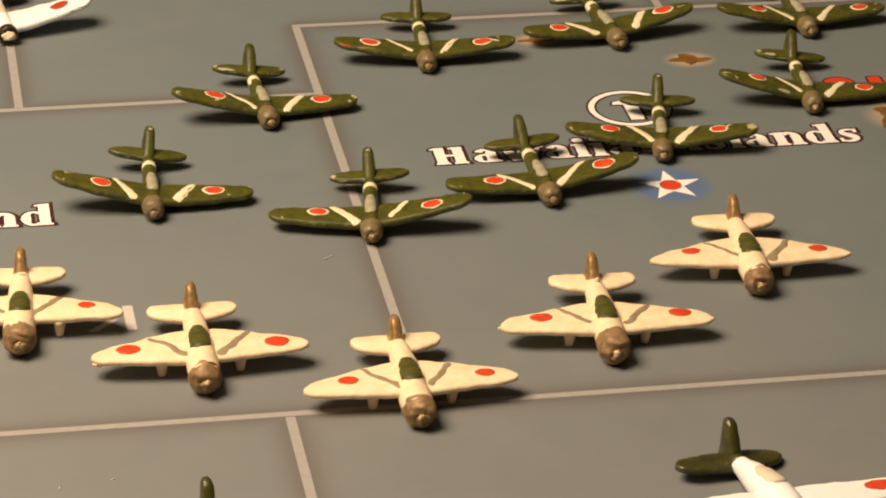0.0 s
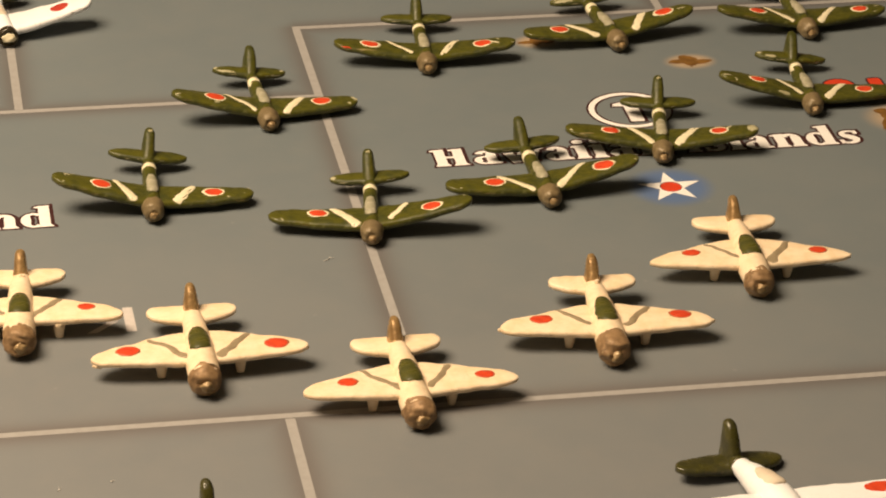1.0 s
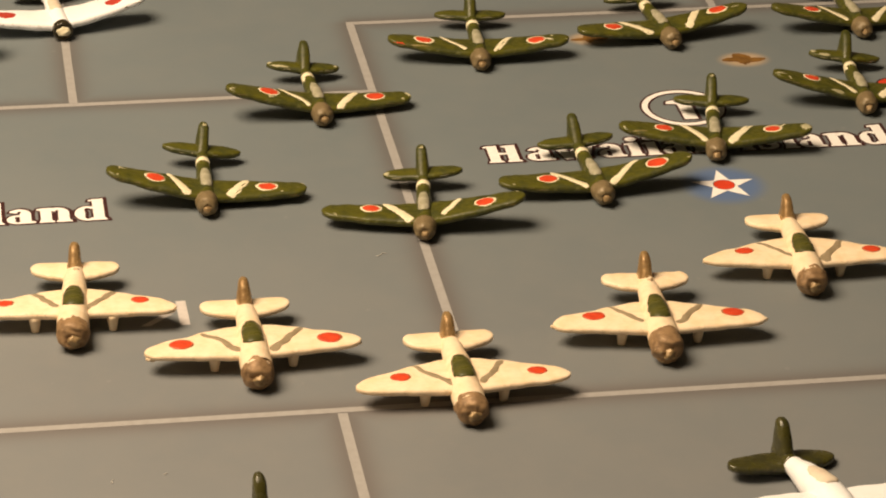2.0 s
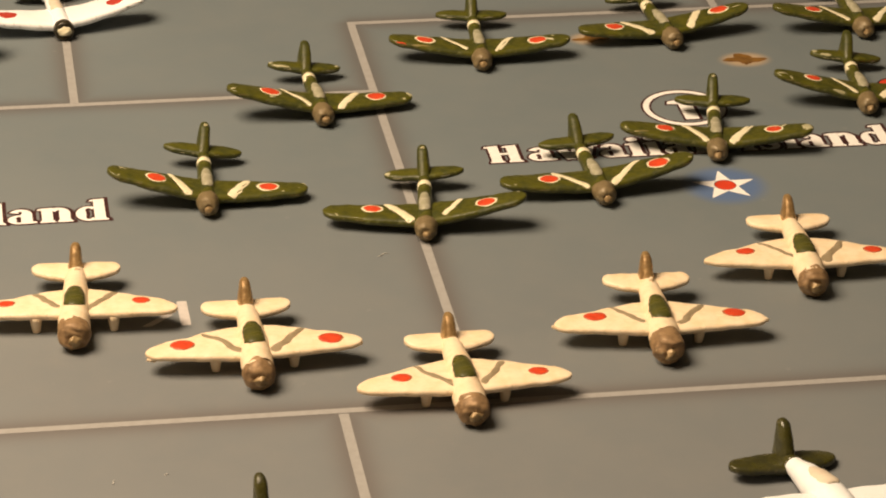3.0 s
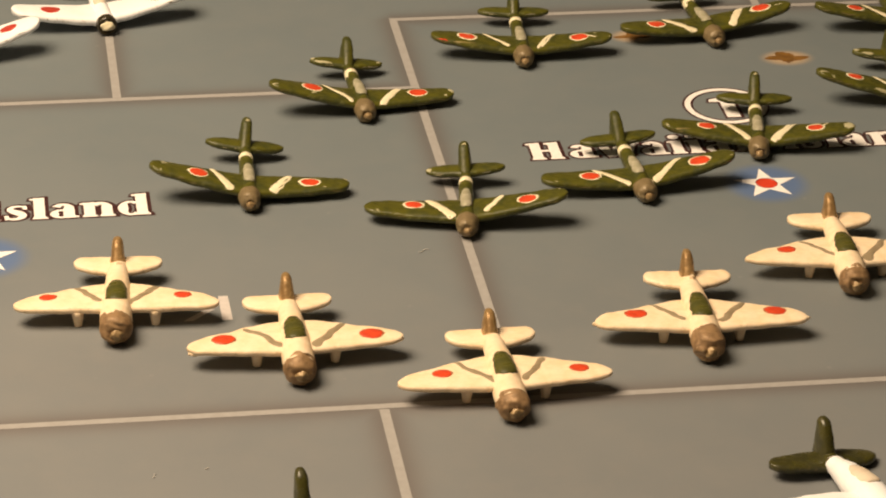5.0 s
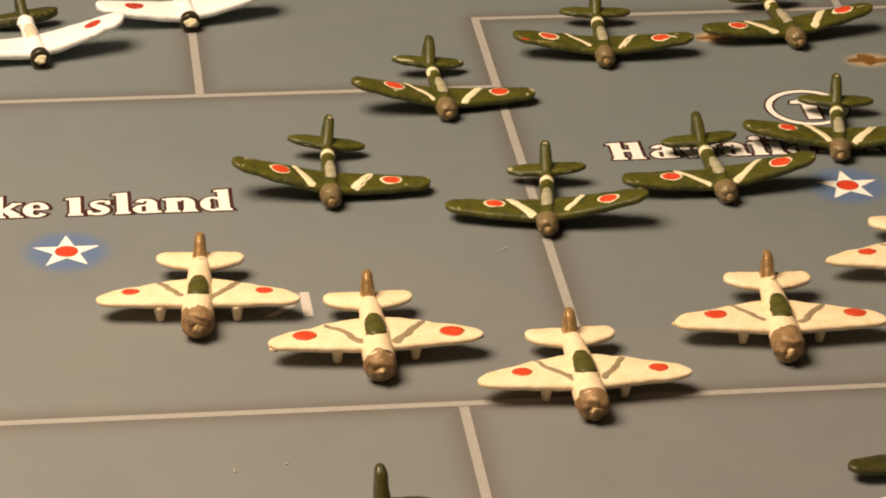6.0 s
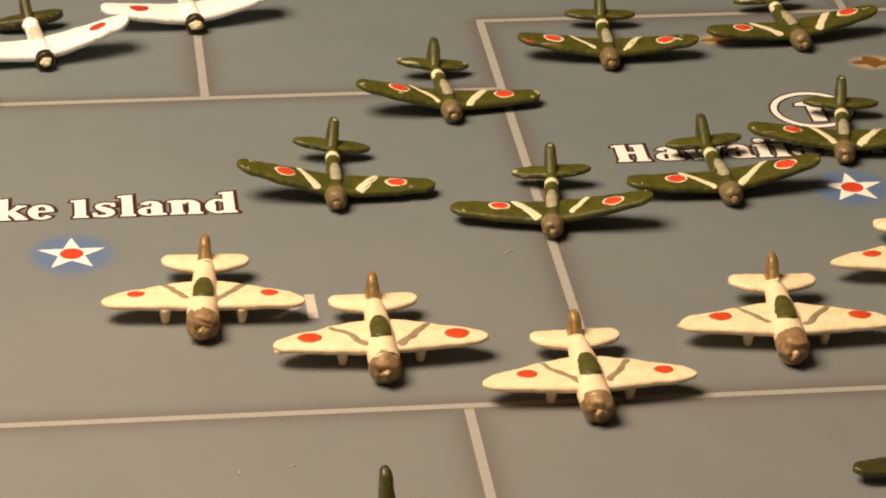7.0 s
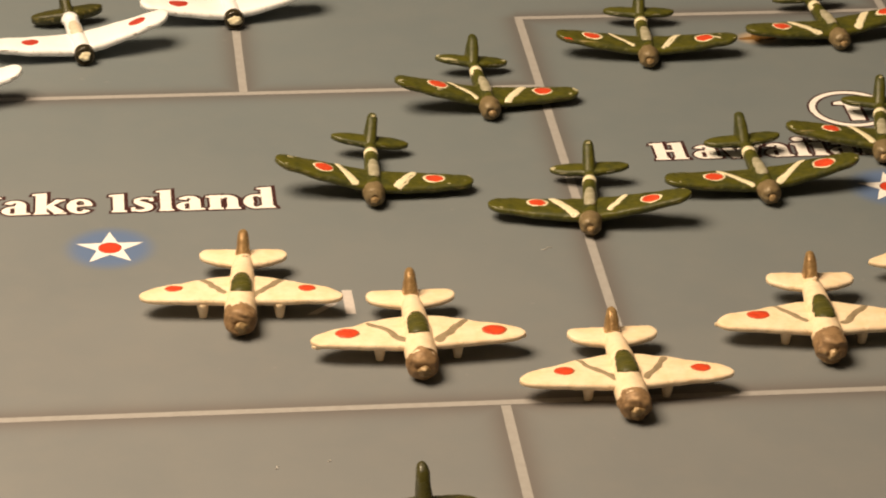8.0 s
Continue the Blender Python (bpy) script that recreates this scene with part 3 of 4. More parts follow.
def dive_bomber(x, y, yaw, roll, seed, roundels, stripes, span=14.25, label="", flash=(), cowl_back=2.0, drop=0.4, fin_top=6.6, tip=2.3, taper=0.0, canopy_end=10.9, back=0.0, short=0.0):
    """Beige bomber with fixed wheel pods, bronze cowling and fin; nose towards -y."""
    root = new("toy_airplane")
    wing = Surface([(0.0, 3.5 + back, 12.6, 2.6, 1.7), (2.5, 3.7 + back, 12.2, 2.6, 1.6), (6.0, 4.0 + back * 0.7, 11.2, 2.65, 1.45), (9.5, 4.4 + back * 0.35, 9.7 - taper * 0.5, 2.7, 1.3), (span, 4.9, 8.0 - taper, 2.75, 1.0)], span, tip, seed)
    for side in (-1, 1):
        w = part("wing", wing.mesh(side), BEIGE, root)
        for i, (rx, ry, rr) in enumerate(roundels):
            if rx * side > 0:
                part("roundel_border", disc_mark(wing, side, rx, ry, rr * 1.09, seed + i, 0.03, 1.18), BROWN_RIM, w, "thin brown rim of the red disc")
                part("roundel", disc_mark(wing, side, rx, ry, rr, seed + i + 3, 0.055, 1.18), RED, w, "painted red disc")
        for i, (ax, ay, bx, by, w0, w1) in enumerate(stripes):
            if ax * side > 0:
                part("stripe", stripe_mark(wing, side, (ax, ay), (bx, by), w0 * 1.4, w1 * 1.35, seed + 11 * i, 0.04, 0.20, 0.5), GREY_STRIPE, w, "brushed grey-brown diagonal stripe")
        pod = [[(side * 5.25 + (0.92 - 0.38 * f) * math.cos(a), 5.5 + 0.25 * f + (1.0 - 0.45 * f) * math.sin(a), 2.5 * (1 - f) + 0.02) for a in (2 * math.pi * j / 18 for j in range(18))] for f in (0, 0.3, 0.6, 0.85, 0.97, 1.0)]
        part("wheel_pod", loft(pod), BEIGE, root, "beige fixed wheel fairing")
    for fx, fy, fz, fr in flash:
        part("casting_flash", blob(fx, fy, fz, fr * 1.5, fr, fr * 0.8, seed, 0.5), BEIGE, root, "ragged bit of casting flash")
    body = [(0.3, 2.05, 2.25, 2.08, 2.08), (3.5, 2.18, 2.3, 2.15, 2.1), (7.0, 2.1, 2.4, 2.2, 2.0), (11.0, 1.85, 2.6, 1.95, 1.75), (15.0, 1.52, 2.85, 1.45, 1.4), (18.5, 1.08, 3.0, 0.95, 0.9), (19.8, 0.45, 3.0, 0.45, 0.45)]
    body = [(r[0], r[1], r[2] - drop * max(0.0, (r[0] - 9) / 10), r[3], r[4]) for r in body]
    part("fuselage", tube(body, seed), BEIGE, root)
    tail = Surface([(0.0, 14.5, 19.9, 2.9 - drop, 1.4), (3.0, 15.5, 20.1, 2.9 - drop, 1.25), (6.15, 17.0, 20.05, 2.9 - drop, 1.0)], 6.15, 1.3, seed + 3)
    for side in (-1, 1):
        part("tailplane", tail.mesh(side, 18, 18), BEIGE, root)
    part("fin", fin_mesh(15.7, 20.5, 2.9 - drop, 19.6, fin_top - drop, 2.4, 1.25, seed), FIN_BRONZE, root, "bronze-brown tail fin")
    if seed in (31, 34):
        part("paint_nick", blob(0.15, 15.7, 4.1 - drop, 0.42, 0.30, 0.62, seed, 0.5), BEIGE, root, "beige patch left bare at the fin root")
    part("canopy", canopy_patch(body, 4.8, canopy_end, 0.80, 0.28, seed, 0.4), CANOPY_GREEN, root, "glossy dark green canopy")
    cowl = part("engine_cowling", dome_mesh(2.15, 2.24, cowl_back, seed, 0.16, 0.2 - short, 0.55), BRONZE, root, "bronze-brown engine cowling")
    part("spinner", blob(0.10, -1.22 + short, 2.02, 0.84, 0.66, 0.72, seed + 4, 0.5), NUB, cowl, "paler rubbed spinner")
    tagged(root, label, "toy airplane", "beige toy bombers on the board")
    settle(root, x, y, yaw, roll)
    return root


# ---- the room and the table ----
def structure(name, lo, hi, mat, label, category):
    ob = to_object(name, box([v * 1000 for v in lo], [v * 1000 for v in hi]), mat, None, label, False)
    return tagged(ob, "", category, "", "structure")


structure("floor", (-0.95, -2.1, -0.88), (2.1, 2.1, -0.78), CARPET, "brown carpeted room floor", "floor")
structure("ceiling", (-0.95, -2.1, 1.65), (2.1, 2.1, 1.75), WALL, "off-white painted room ceiling", "ceiling")
structure("wall_north", (-0.95, 2.0, -0.78), (2.1, 2.1, 1.65), WALL, "plain off-white wall out of view", "wall")
structure("wall_south", (-0.95, -2.1, -0.78), (2.1, -2.0, 1.65), WALL, "plain off-white wall out of view", "wall")
structure("wall_east", (2.0, -2.0, -0.78), (2.1, 2.0, 1.65), WALL, "plain off-white wall out of view", "wall")
# unseen wall, set close so lamplight bounces back onto the board's left
structure("wall_west", (-0.95, -2.0, -0.78), (-0.85, 2.0, 1.65), WALL, "plain off-white wall out of view", "wall")
table = new("table")
top = box((-460, -320, -33), (560, 460, -3))
bmesh.ops.bevel(top, geom=top.edges[:], offset=4, segments=2, affect="EDGES")
part("tabletop", top, WOOD, table, "", False)
for lx in (-430, 480):
    for ly in (-290, 380):
        leg = box((lx, ly, -780), (lx + 50, ly + 50, -33))
        bmesh.ops.bevel(leg, geom=leg.edges[:], offset=4, segments=2, affect="EDGES")
        part("leg", leg, WOOD, table, "", False)
tagged(table, "brown wooden table under the game board", "table")

# ---- the board and its print ----
board = new("game_board")
slab = box((-260, -200, -3), (400, 330, 0))
bmesh.ops.bevel(slab, geom=slab.edges[:], offset=0.4, segments=2, affect="EDGES")
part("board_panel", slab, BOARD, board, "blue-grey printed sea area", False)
tagged(board, "blue-grey printed game board with pale border lines", "game board")
PRINT = 0.02


def flat(name, points, mat, z, label=""):
    bm = bmesh.new()
    bm.faces.new([bm.verts.new((px, py, z)) for px, py in points])
    bmesh.ops.triangulate(bm, faces=bm.faces[:])
    return part(name, bm, mat, board, label, False)


for axis, at, lo, hi in LINES:
    if axis == "x":
        lo, hi = (lo if lo < -200 else lo - 0.62), (hi if hi > 300 else hi - 0.64)
        pts = [(lo, at - 0.6), (hi, at - 0.6), (hi, at + 0.6), (lo, at + 0.6)]
    else:
        pts = [(at - 0.66, lo + 0.62), (at + 0.66, lo + 0.62), (at + 0.66, hi - 0.62), (at - 0.66, hi - 0.62)]
    flat("border_line", pts, LINE_INK, PRINT, "pale grey printed border line")
for cx, cy in STARS:
    star = []
    for i in range(10):
        r, a = (5.05 if i % 2 == 0 else 1.98), math.pi / 2 + i * math.pi / 5
        star.append((cx + r * math.cos(a), cy + r * math.sin(a)))
    flat("star", star, WHITE_INK, PRINT + 0.01, "printed white star on a blue disc")
    flat("star_centre_rim", [(cx + 1.68 * math.cos(2 * math.pi * i / 32), cy + 0.06 + 1.68 * math.sin(2 * math.pi * i / 32)) for i in range(32)], MAROON_INK, PRINT + 0.015, "thin dark rim of the star centre")
    flat("star_centre", [(cx + 1.58 * math.cos(2 * math.pi * i / 32), cy + 1.58 * math.sin(2 * math.pi * i / 32)) for i in range(32)], RED_INK, PRINT + 0.02, "printed red star centre")
for cx, cy, rx, ry, seed, core, capes in ISLANDS:
    outline = []
    for i in range(90):
        a = 2 * math.pi * i / 90
        k = core * (1 + 0.35 * noise.noise(Vector((math.cos(a) * 4, math.sin(a) * 4, seed))))
        for at, reach, spread in capes:
            d = (math.degrees(a) - at + 180) % 360 - 180
            k += reach * math.exp(-(d / spread) ** 2)
        outline.append((cx + k * math.cos(a), cy + k * math.sin(a)))
    bm = bmesh.new()
    hub, shore = bm.verts.new((cx, cy, PRINT)), [bm.verts.new((px, py, PRINT)) for px, py in outline]
    for a, b in zip(shore, shore[1:] + shore[:1]):
        bm.faces.new((hub, a, b))
    part("island", bm, ISLAND_INK, board, "printed ochre-brown island", False)


X_HIGH, CAP, ASC, STEM = 4.6, 5.8, 6.8, 1.62


def stroke(points, widths):
    """A flat brush stroke through points, as quads, each with its width on either side."""
    return ("path", points, widths)


def arc(cx, cy, rx, ry, a0, a1, thick, thin, n=18):
    """Part of a bowl: thick at its sides, thin at its top and bottom; inside the given radii."""
    pts, wid = [], []
    for i in range(n + 1):
        a = radians(a0 + (a1 - a0) * i / n)
        w = thin + (thick - thin) * math.cos(a) ** 2
        pts.append((cx + (rx - w / 2) * math.cos(a), cy + (ry - w / 2) * math.sin(a)))
        wid.append(w)
    return ("path", pts, wid)


def poly(*pts):
    return ("poly", list(pts), None)


def stem(x, top, flag=True, foot=True):
    out = [poly((x, 0), (x + STEM, 0), (x + STEM, top), (x, top))]
    if flag:
        out.append(poly((x - 0.62, top - 0.62), (x + 0.2, top - 0.72), (x + STEM, top - 0.5), (x + STEM, top + 0.12), (x - 0.5, top - 0.18)))
    if foot:
        out.append(poly((x - 0.30, 0), (x + STEM + 0.42, 0), (x + STEM + 0.36, 0.36), (x + STEM, 0.75), (x, 0.75), (x - 0.25, 0.36)))
    return out


def glyph(c):
    """Shapes and advance of one bold serif letter, in millimetres."""
    if c == "I":
        return stem(0.45, CAP), 2.9
    if c == "l":
        return stem(0.45, ASC), 2.65
    if c == "i":
        return stem(0.45, X_HIGH) + [poly(*[(1.25 + 0.9 * math.cos(a), 5.85 + 0.75 * math.sin(a)) for a in (math.pi * k / 6 for k in range(12))])], 2.75
    if c == "1":
        return [poly((0.85, 0), (3.05, 0), (3.05, 7.2), (0.85, 7.2)), poly((-0.9, 5.9), (0.9, 5.7), (3.1, 6.4), (3.1, 7.5), (1.4, 7.5), (-0.7, 6.8))], 3.4
    if c == "n":
        return stem(0.45, X_HIGH) + stem(3.0, 3.3, False) + [arc(2.85, 2.95, 1.77, 1.7, 0, 140, STEM, 0.85)], 5.35
    if c == "a":
        return [arc(1.75, 1.36, 1.65, 1.42, 50, 320, 1.35, 0.5), poly((2.05, 0), (3.7, 0), (3.7, 3.2), (2.05, 3.2)), arc(2.0, 3.05, 1.7, 1.6, 0, 150, 1.6, 0.75), poly((3.5, 0), (4.35, 0.1), (4.3, 0.5), (3.6, 0.8))], 4.6
    if c == "d":
        return [arc(1.95, 2.25, 1.9, 2.35, 55, 305, 1.55, 0.6)] + stem(2.75, ASC), 5.05
    if c == "e":
        return [arc(2.0, 2.3, 1.95, 2.4, 90, 318, 1.55, 0.65), arc(2.0, 2.55, 1.85, 2.15, 0, 95, 1.2, 0.65), poly((1.0, 2.1), (3.8, 2.35), (3.8, 2.75), (1.0, 2.6))], 4.3
    if c == "k":
        return stem(0.45, ASC) + [stroke([(1.9, 2.1), (4.0, 4.5)], [0.6, 0.95]), stroke([(2.3, 2.8), (4.0, 0.35)], [1.2, 1.6]), poly((3.0, 0), (5.0, 0), (4.9, 0.42), (3.1, 0.5)), poly((3.2, 4.15), (4.8, 4.2), (4.8, 4.6), (3.2, 4.6))], 4.9
    if c == "s":
        bends = [(3.35, 3.55), (2.95, 4.25), (1.85, 4.4), (0.95, 3.85), (1.1, 3.0), (2.0, 2.35), (2.8, 1.65), (2.75, 0.75), (1.8, 0.2), (0.8, 0.35), (0.35, 1.1), (0.3, 1.4)]
        spine = [bends[0]] + [tuple(a * (1 - f) ** 2 / 2 + b * (0.5 + f - f * f) + c * f * f / 2 for a, b, c in zip(*three)) for three in zip(bends, bends[1:], bends[2:]) for f in (0, 0.33, 0.67)] + [bends[-1]]
        wide = [0.5 + 0.95 * math.exp(-((i / (len(spine) - 1) - 0.5) / 0.22) ** 2) for i in range(len(spine))]
        return [stroke(spine, wide), poly((2.75, 3.3), (3.5, 3.2), (3.45, 4.5), (3.1, 4.5)), poly((0.2, 1.5), (0.85, 1.4), (0.6, 0.1), (0.2, 0.1))], 4.0
    if c == "H":
        return stem(0.8, CAP) + stem(3.65, CAP) + [poly((1.8, 2.65), (4.2, 2.65), (4.2, 3.3), (1.8, 3.3))], 6.5
    if c in "wW":
        h, k = (CAP, 1.18) if c == "W" else (X_HIGH, 1.0)
        legs = [((0.7, h), (2.0, 0), 1.5), ((2.0, 0), (3.25, h), 0.7), ((3.25, h), (4.6, 0), 1.5), ((4.6, 0), (5.9, h), 0.7)]
        out = [stroke([(a[0] * k, a[1]), (b[0] * k, b[1])], [w, w]) for a, b, w in legs]
        return out + [poly((-0.5, h - 0.4), (2.0 * k, h - 0.4), (2.0 * k, h), (-0.5, h)), poly((5.0 * k, h - 0.4), (6.7 * k, h - 0.4), (6.7 * k, h), (5.0 * k, h))], 6.6 * k
    return [], 2.1


def add_shape(bm, shape, x, y, z, grow):
    kind, pts, widths = shape
    if kind == "poly":
        n = len(pts)
        area = sum(pts[i][0] * pts[(i + 1) % n][1] - pts[(i + 1) % n][0] * pts[i][1] for i in range(n))
        sign, out = (1 if area > 0 else -1), []
        for i in range(n):
            a, b, c = Vector(pts[i - 1]), Vector(pts[i]), Vector(pts[(i + 1) % n])
            u, v = (b - a).normalized(), (c - b).normalized()
            nu, nv = Vector((u.y, -u.x)) * sign, Vector((v.y, -v.x)) * sign
            m = nu + nv
            out.append(b + m * (grow / max(0.5, 1 + nu.dot(nv))))
        bm.faces.new([bm.verts.new((x + p.x, y + p.y, z)) for p in out])
        return
    rows = []
    for i, (p, w) in enumerate(zip(pts, widths)):
        a, b = Vector(pts[max(0, i - 1)]), Vector(pts[min(len(pts) - 1, i + 1)])
        d = (b - a).normalized()
        q = Vector((d.y, -d.x)) * (w / 2 + grow)
        p = Vector(p) + d * (grow if i == len(pts) - 1 else -grow if i == 0 else 0)
        rows.append([bm.verts.new((x + r.x, y + r.y, z)) for r in (p - q, p + q)])
    for a, b in zip(rows, rows[1:]):
        bm.faces.new((a[0], a[1], b[1], b[0]))


def lettering(words, x, y, name, label):
    """Printed words in two inks: a dark rim below a pale face."""
    for layer, (mat, grow) in enumerate(((MAROON_INK, 0.36), (WHITE_INK, 0.0))):
        bm, pen, k = bmesh.new(), x, 0
        for c in words:
            shapes, advance = glyph(c)
            for shape in shapes:
                k += 1
                z = PRINT + 0.004 + 0.020 * layer + 0.0015 * (k % 9)
                add_shape(bm, shape, pen, y, z, grow)
                if not layer:
                    add_shape(bm, shape, pen + 0.22, y + 0.06, z - 0.0007, grow)
            pen += advance
        part(name if layer else name + "_rim", bm, mat, board, label if layer else "dark maroon rim of the lettering", False)


lettering("Hawaiian Islands", 8.3, 52.3, "lettering", "printed white words Hawaiian Islands")
lettering("Wake Island", -97.8, 40.0, "lettering", "printed white words Wake Island")
lettering("1", 41.2, 64.4, "numeral", "printed white numeral 1")


def ring_print(cx, cy, r0, r1, mat, z, name, label=""):
    bm = bmesh.new()
    rows = [[bm.verts.new((cx + r * math.cos(2 * math.pi * i / 64), cy + r * math.sin(2 * math.pi * i / 64), z)) for i in range(64)] for r in (r0, r1)]
    for i in range(64):
        bm.faces.new((rows[0][i], rows[1][i], rows[1][(i + 1) % 64], rows[0][(i + 1) % 64]))
    return part(name, bm, mat, board, label, False)


ring_print(42.75, 68.7, 5.25, 6.9, MAROON_INK, PRINT + 0.01, "ring_rim", "dark maroon rim of the ring")
ring_print(42.75, 68.7, 5.6, 6.55, WHITE_INK, PRINT + 0.02, "ring", "printed white ring round the numeral")

# white corner mark beside a border
flat("corner_mark", [(-42.2, 7.1), (-40.8, 7.1), (-40.9, 14.0), (-42.3, 14.0)], GREY_INK, PRINT, "short printed white bar")
flat("corner_mark", [(-47.6, 7.3), (-46.2, 7.3), (-43.0, 10.3), (-44.4, 10.3)], GREY_INK, PRINT, "short printed slanting pale bar")

# red words that cannot be read: rounded bars with a dark rim
for bx0, bx1, by0, by1, br in ((76.2, 81.2, 68.6, 76.0, 2.4), (83.9, 86.0, 69.6, 75.7, 0.5), (86.0, 88.4, 69.6, 71.4, 0.5), (88.4, 90.4, 69.6, 75.7, 0.5)):
    for grow, mat, up, name, label in ((0.35, MAROON_INK, 0.0, "red_bar_rim", "dark rim of a red printed bar"), (0.0, RED_INK, 0.02, "red_bar", "red printed bar")):
        pts = []
        for qx, qy, a0 in ((bx1 - br, by1 - br, 0), (bx0 + br, by1 - br, 90), (bx0 + br, by0 + br, 180), (bx1 - br, by0 + br, 270)):
            pts += [(qx + (br + grow) * math.cos(radians(a0 + k * 18)), qy + (br + grow) * math.sin(radians(a0 + k * 18))) for k in range(6)]
        flat(name, pts, mat, PRINT + up, label)


def lint(x, y, length, turn, bend, seed):
    """A tiny fibre of dust lying on the print."""
    rings = []
    for i in range(15):
        f = i / 14 - 0.5
        px, py = f * length, bend * math.sin(f * 7) + 0.2 * noise.noise(Vector((f * 4, seed, 0)))
        r = 0.055 * math.sqrt(max(0.05, 1 - (2 * f) ** 4))
        rings.append([(px, py + r * math.cos(a), 0.075 + r * math.sin(a)) for a in (math.pi * k / 4 for k in range(8))])
    ob = to_object("lint", loft(rings), LINT)
    ob.matrix_basis = pose(x * MM, y * MM, 0.00002, 0, 0, turn)
    return tagged(ob, "tiny pale lint fibre lying on the board", "lint")


LINT = plain("pale_lint", (0.62, 0.60, 0.56), (0.5, 0.48, 0.45), 900.0, 0.8)
lint(-11.9, 24.5, 1.9, 24, 0.16, 1)
lint(-54.1, -32.4, 0.9, 60, 0.15, 2)
lint(-47.4, -31.3, 0.6, 20, 0.10, 3)

# ---- toys on the board ----
GREENS = "olive green toy fighters on the board"
LABEL_G = "olive green toy fighter with cream stripes"
fighter(-14.9, 68.1, 3.9, 7.6, 1, "green", [(-7.8, 5.5, 1.68), (9.1, 5.3, 1.55)], [(-2.1, 2.5, -5.6, 7.8, 0.8, 0.6), (3.0, 2.0, 6.6, 7.6, 1.1, 0.9)], label=LABEL_G + ", one wingtip low", group=GREENS, dabs=[(-7.9, 3.3, 0.45, 0.3, 10, CHIP_AND_GLINT, "pale scraped spot"), (14.5, 5.3, 0.5, 0.9, 0, CHIP_AND_GLINT, "pale bare wingtip"), (-14.0, 4.0, 0.5, 0.16, 20, CHIP_AND_GLINT, "pale scraped spot")], tail_dabs=[(-4.1, 16.3, 1.5, 0.28, -14, CHIP_AND_GLINT, "pale scraped front edge"), (-5.5, 17.6, 0.5, 0.3, 60, CHIP_AND_GLINT, "pale scraped spot"), (5.2, 17.2, 0.3, 0.25, 0, CHIP_AND_GLINT, "pale scraped spot")])
fighter(-35.7, 39.3, -2.3, 7.9, 2, "green", [(-7.6, 5.1, 1.52), (8.9, 5.1, 1.55)], [(-2.9, 2.2, -5.4, 7.4, 1.2, 0.7), (3.5, 2.4, 6.1, 7.2, 1.45, 1.0)], label=LABEL_G + ", one wingtip low", group=GREENS, dabs=[(4.6, 3.3, 0.6, 0.09, 55, GREEN, "green gap in the dry brushing"), (5.5, 5.6, 0.8, 0.08, 62, GREEN, "green gap in the dry brushing"), (3.3, 3.9, 0.3, 0.14, 20, GREEN, "green gap in the dry brushing"), (-12.7, 6.0, 0.6, 0.10, 60, CHIP_AND_GLINT, "fine pale scratch"), (-12.6, 6.1, 0.5, 0.09, -20, CHIP_AND_GLINT, "fine pale scratch"), (14.3, 6.2, 0.5, 0.14, 120, CHIP_AND_GLINT, "pale rubbed wingtip")])
fighter(-4.9, 27.9, -8.1, -5.7, 3, "green", [(-7.7, 5.6, 1.5), (9.0, 4.6, 1.5)], [(-2.2, 2.3, -5.5, 7.3, 1.3, 1.0), (2.9, 3.0, 5.1, 7.2, 0.8, 0.9)], label=LABEL_G, group=GREENS, tail_dabs=[(-5.4, 17.2, 0.4, 0.5, 30, CHIP_AND_GLINT, "pale scraped tip")])
fighter(23.3, 36.3, 3.1, -4.0, 4, "green", [(-7.3, 5.0, 1.58), (9.4, 5.0, 1.65)], [(-2.3, 2.2, -6.1, 6.9, 0.8, 0.8), (2.1, 2.2, 6.8, 7.5, 1.1, 0.8)], label=LABEL_G + ", wing touching its neighbour", group=GREENS)
fighter(43.3, 48.9, -10.8, -1.1, 5, "green", [(-7.9, 5.5, 1.4), (8.8, 5.5, 1.4)], [(-1.7, 2.5, -4.9, 7.6, 1.0, 0.8), (2.3, 2.3, 4.9, 7.4, 1.2, 0.5), (3.0, 2.6, 5.8, 7.8, 0.7, 0.35)], label=LABEL_G + ", standing over printed lettering", group=GREENS, dabs=[(13.9, 5.0, 0.9, 1.2, 15, CHIP_AND_GLINT, "pale bare wingtip"), (10.4, 6.4, 0.5, 0.12, 40, CREAM, "thin cream brush slip"), (-11.5, 3.2, 1.2, 0.14, 8, TAN_WEAR, "tan scraped edge")])
fighter(13.3, 86.1, -3.4, 1.1, 6, "green", [(-8.9, 5.3, 1.62), (9.4, 5.0, 1.55)], [(-2.5, 3.0, -5.8, 7.2, 0.7, 0.5), (2.5, 2.5, 4.9, 7.2, 0.6, 0.5), (3.2, 2.9, 5.6, 7.4, 0.4, 0.4)], label=LABEL_G + " and a red nick", group=GREENS, dabs=[(11.4, 4.6, 0.75, 0.16, -35, CREAM, "thin cream brush slip"), (-13.0, 2.9, 0.9, 0.3, -8, RED, "small red dab on the leading edge"), (-9.6, 2.8, 1.6, 0.14, 2, TAN_WEAR, "tan scraped edge")])
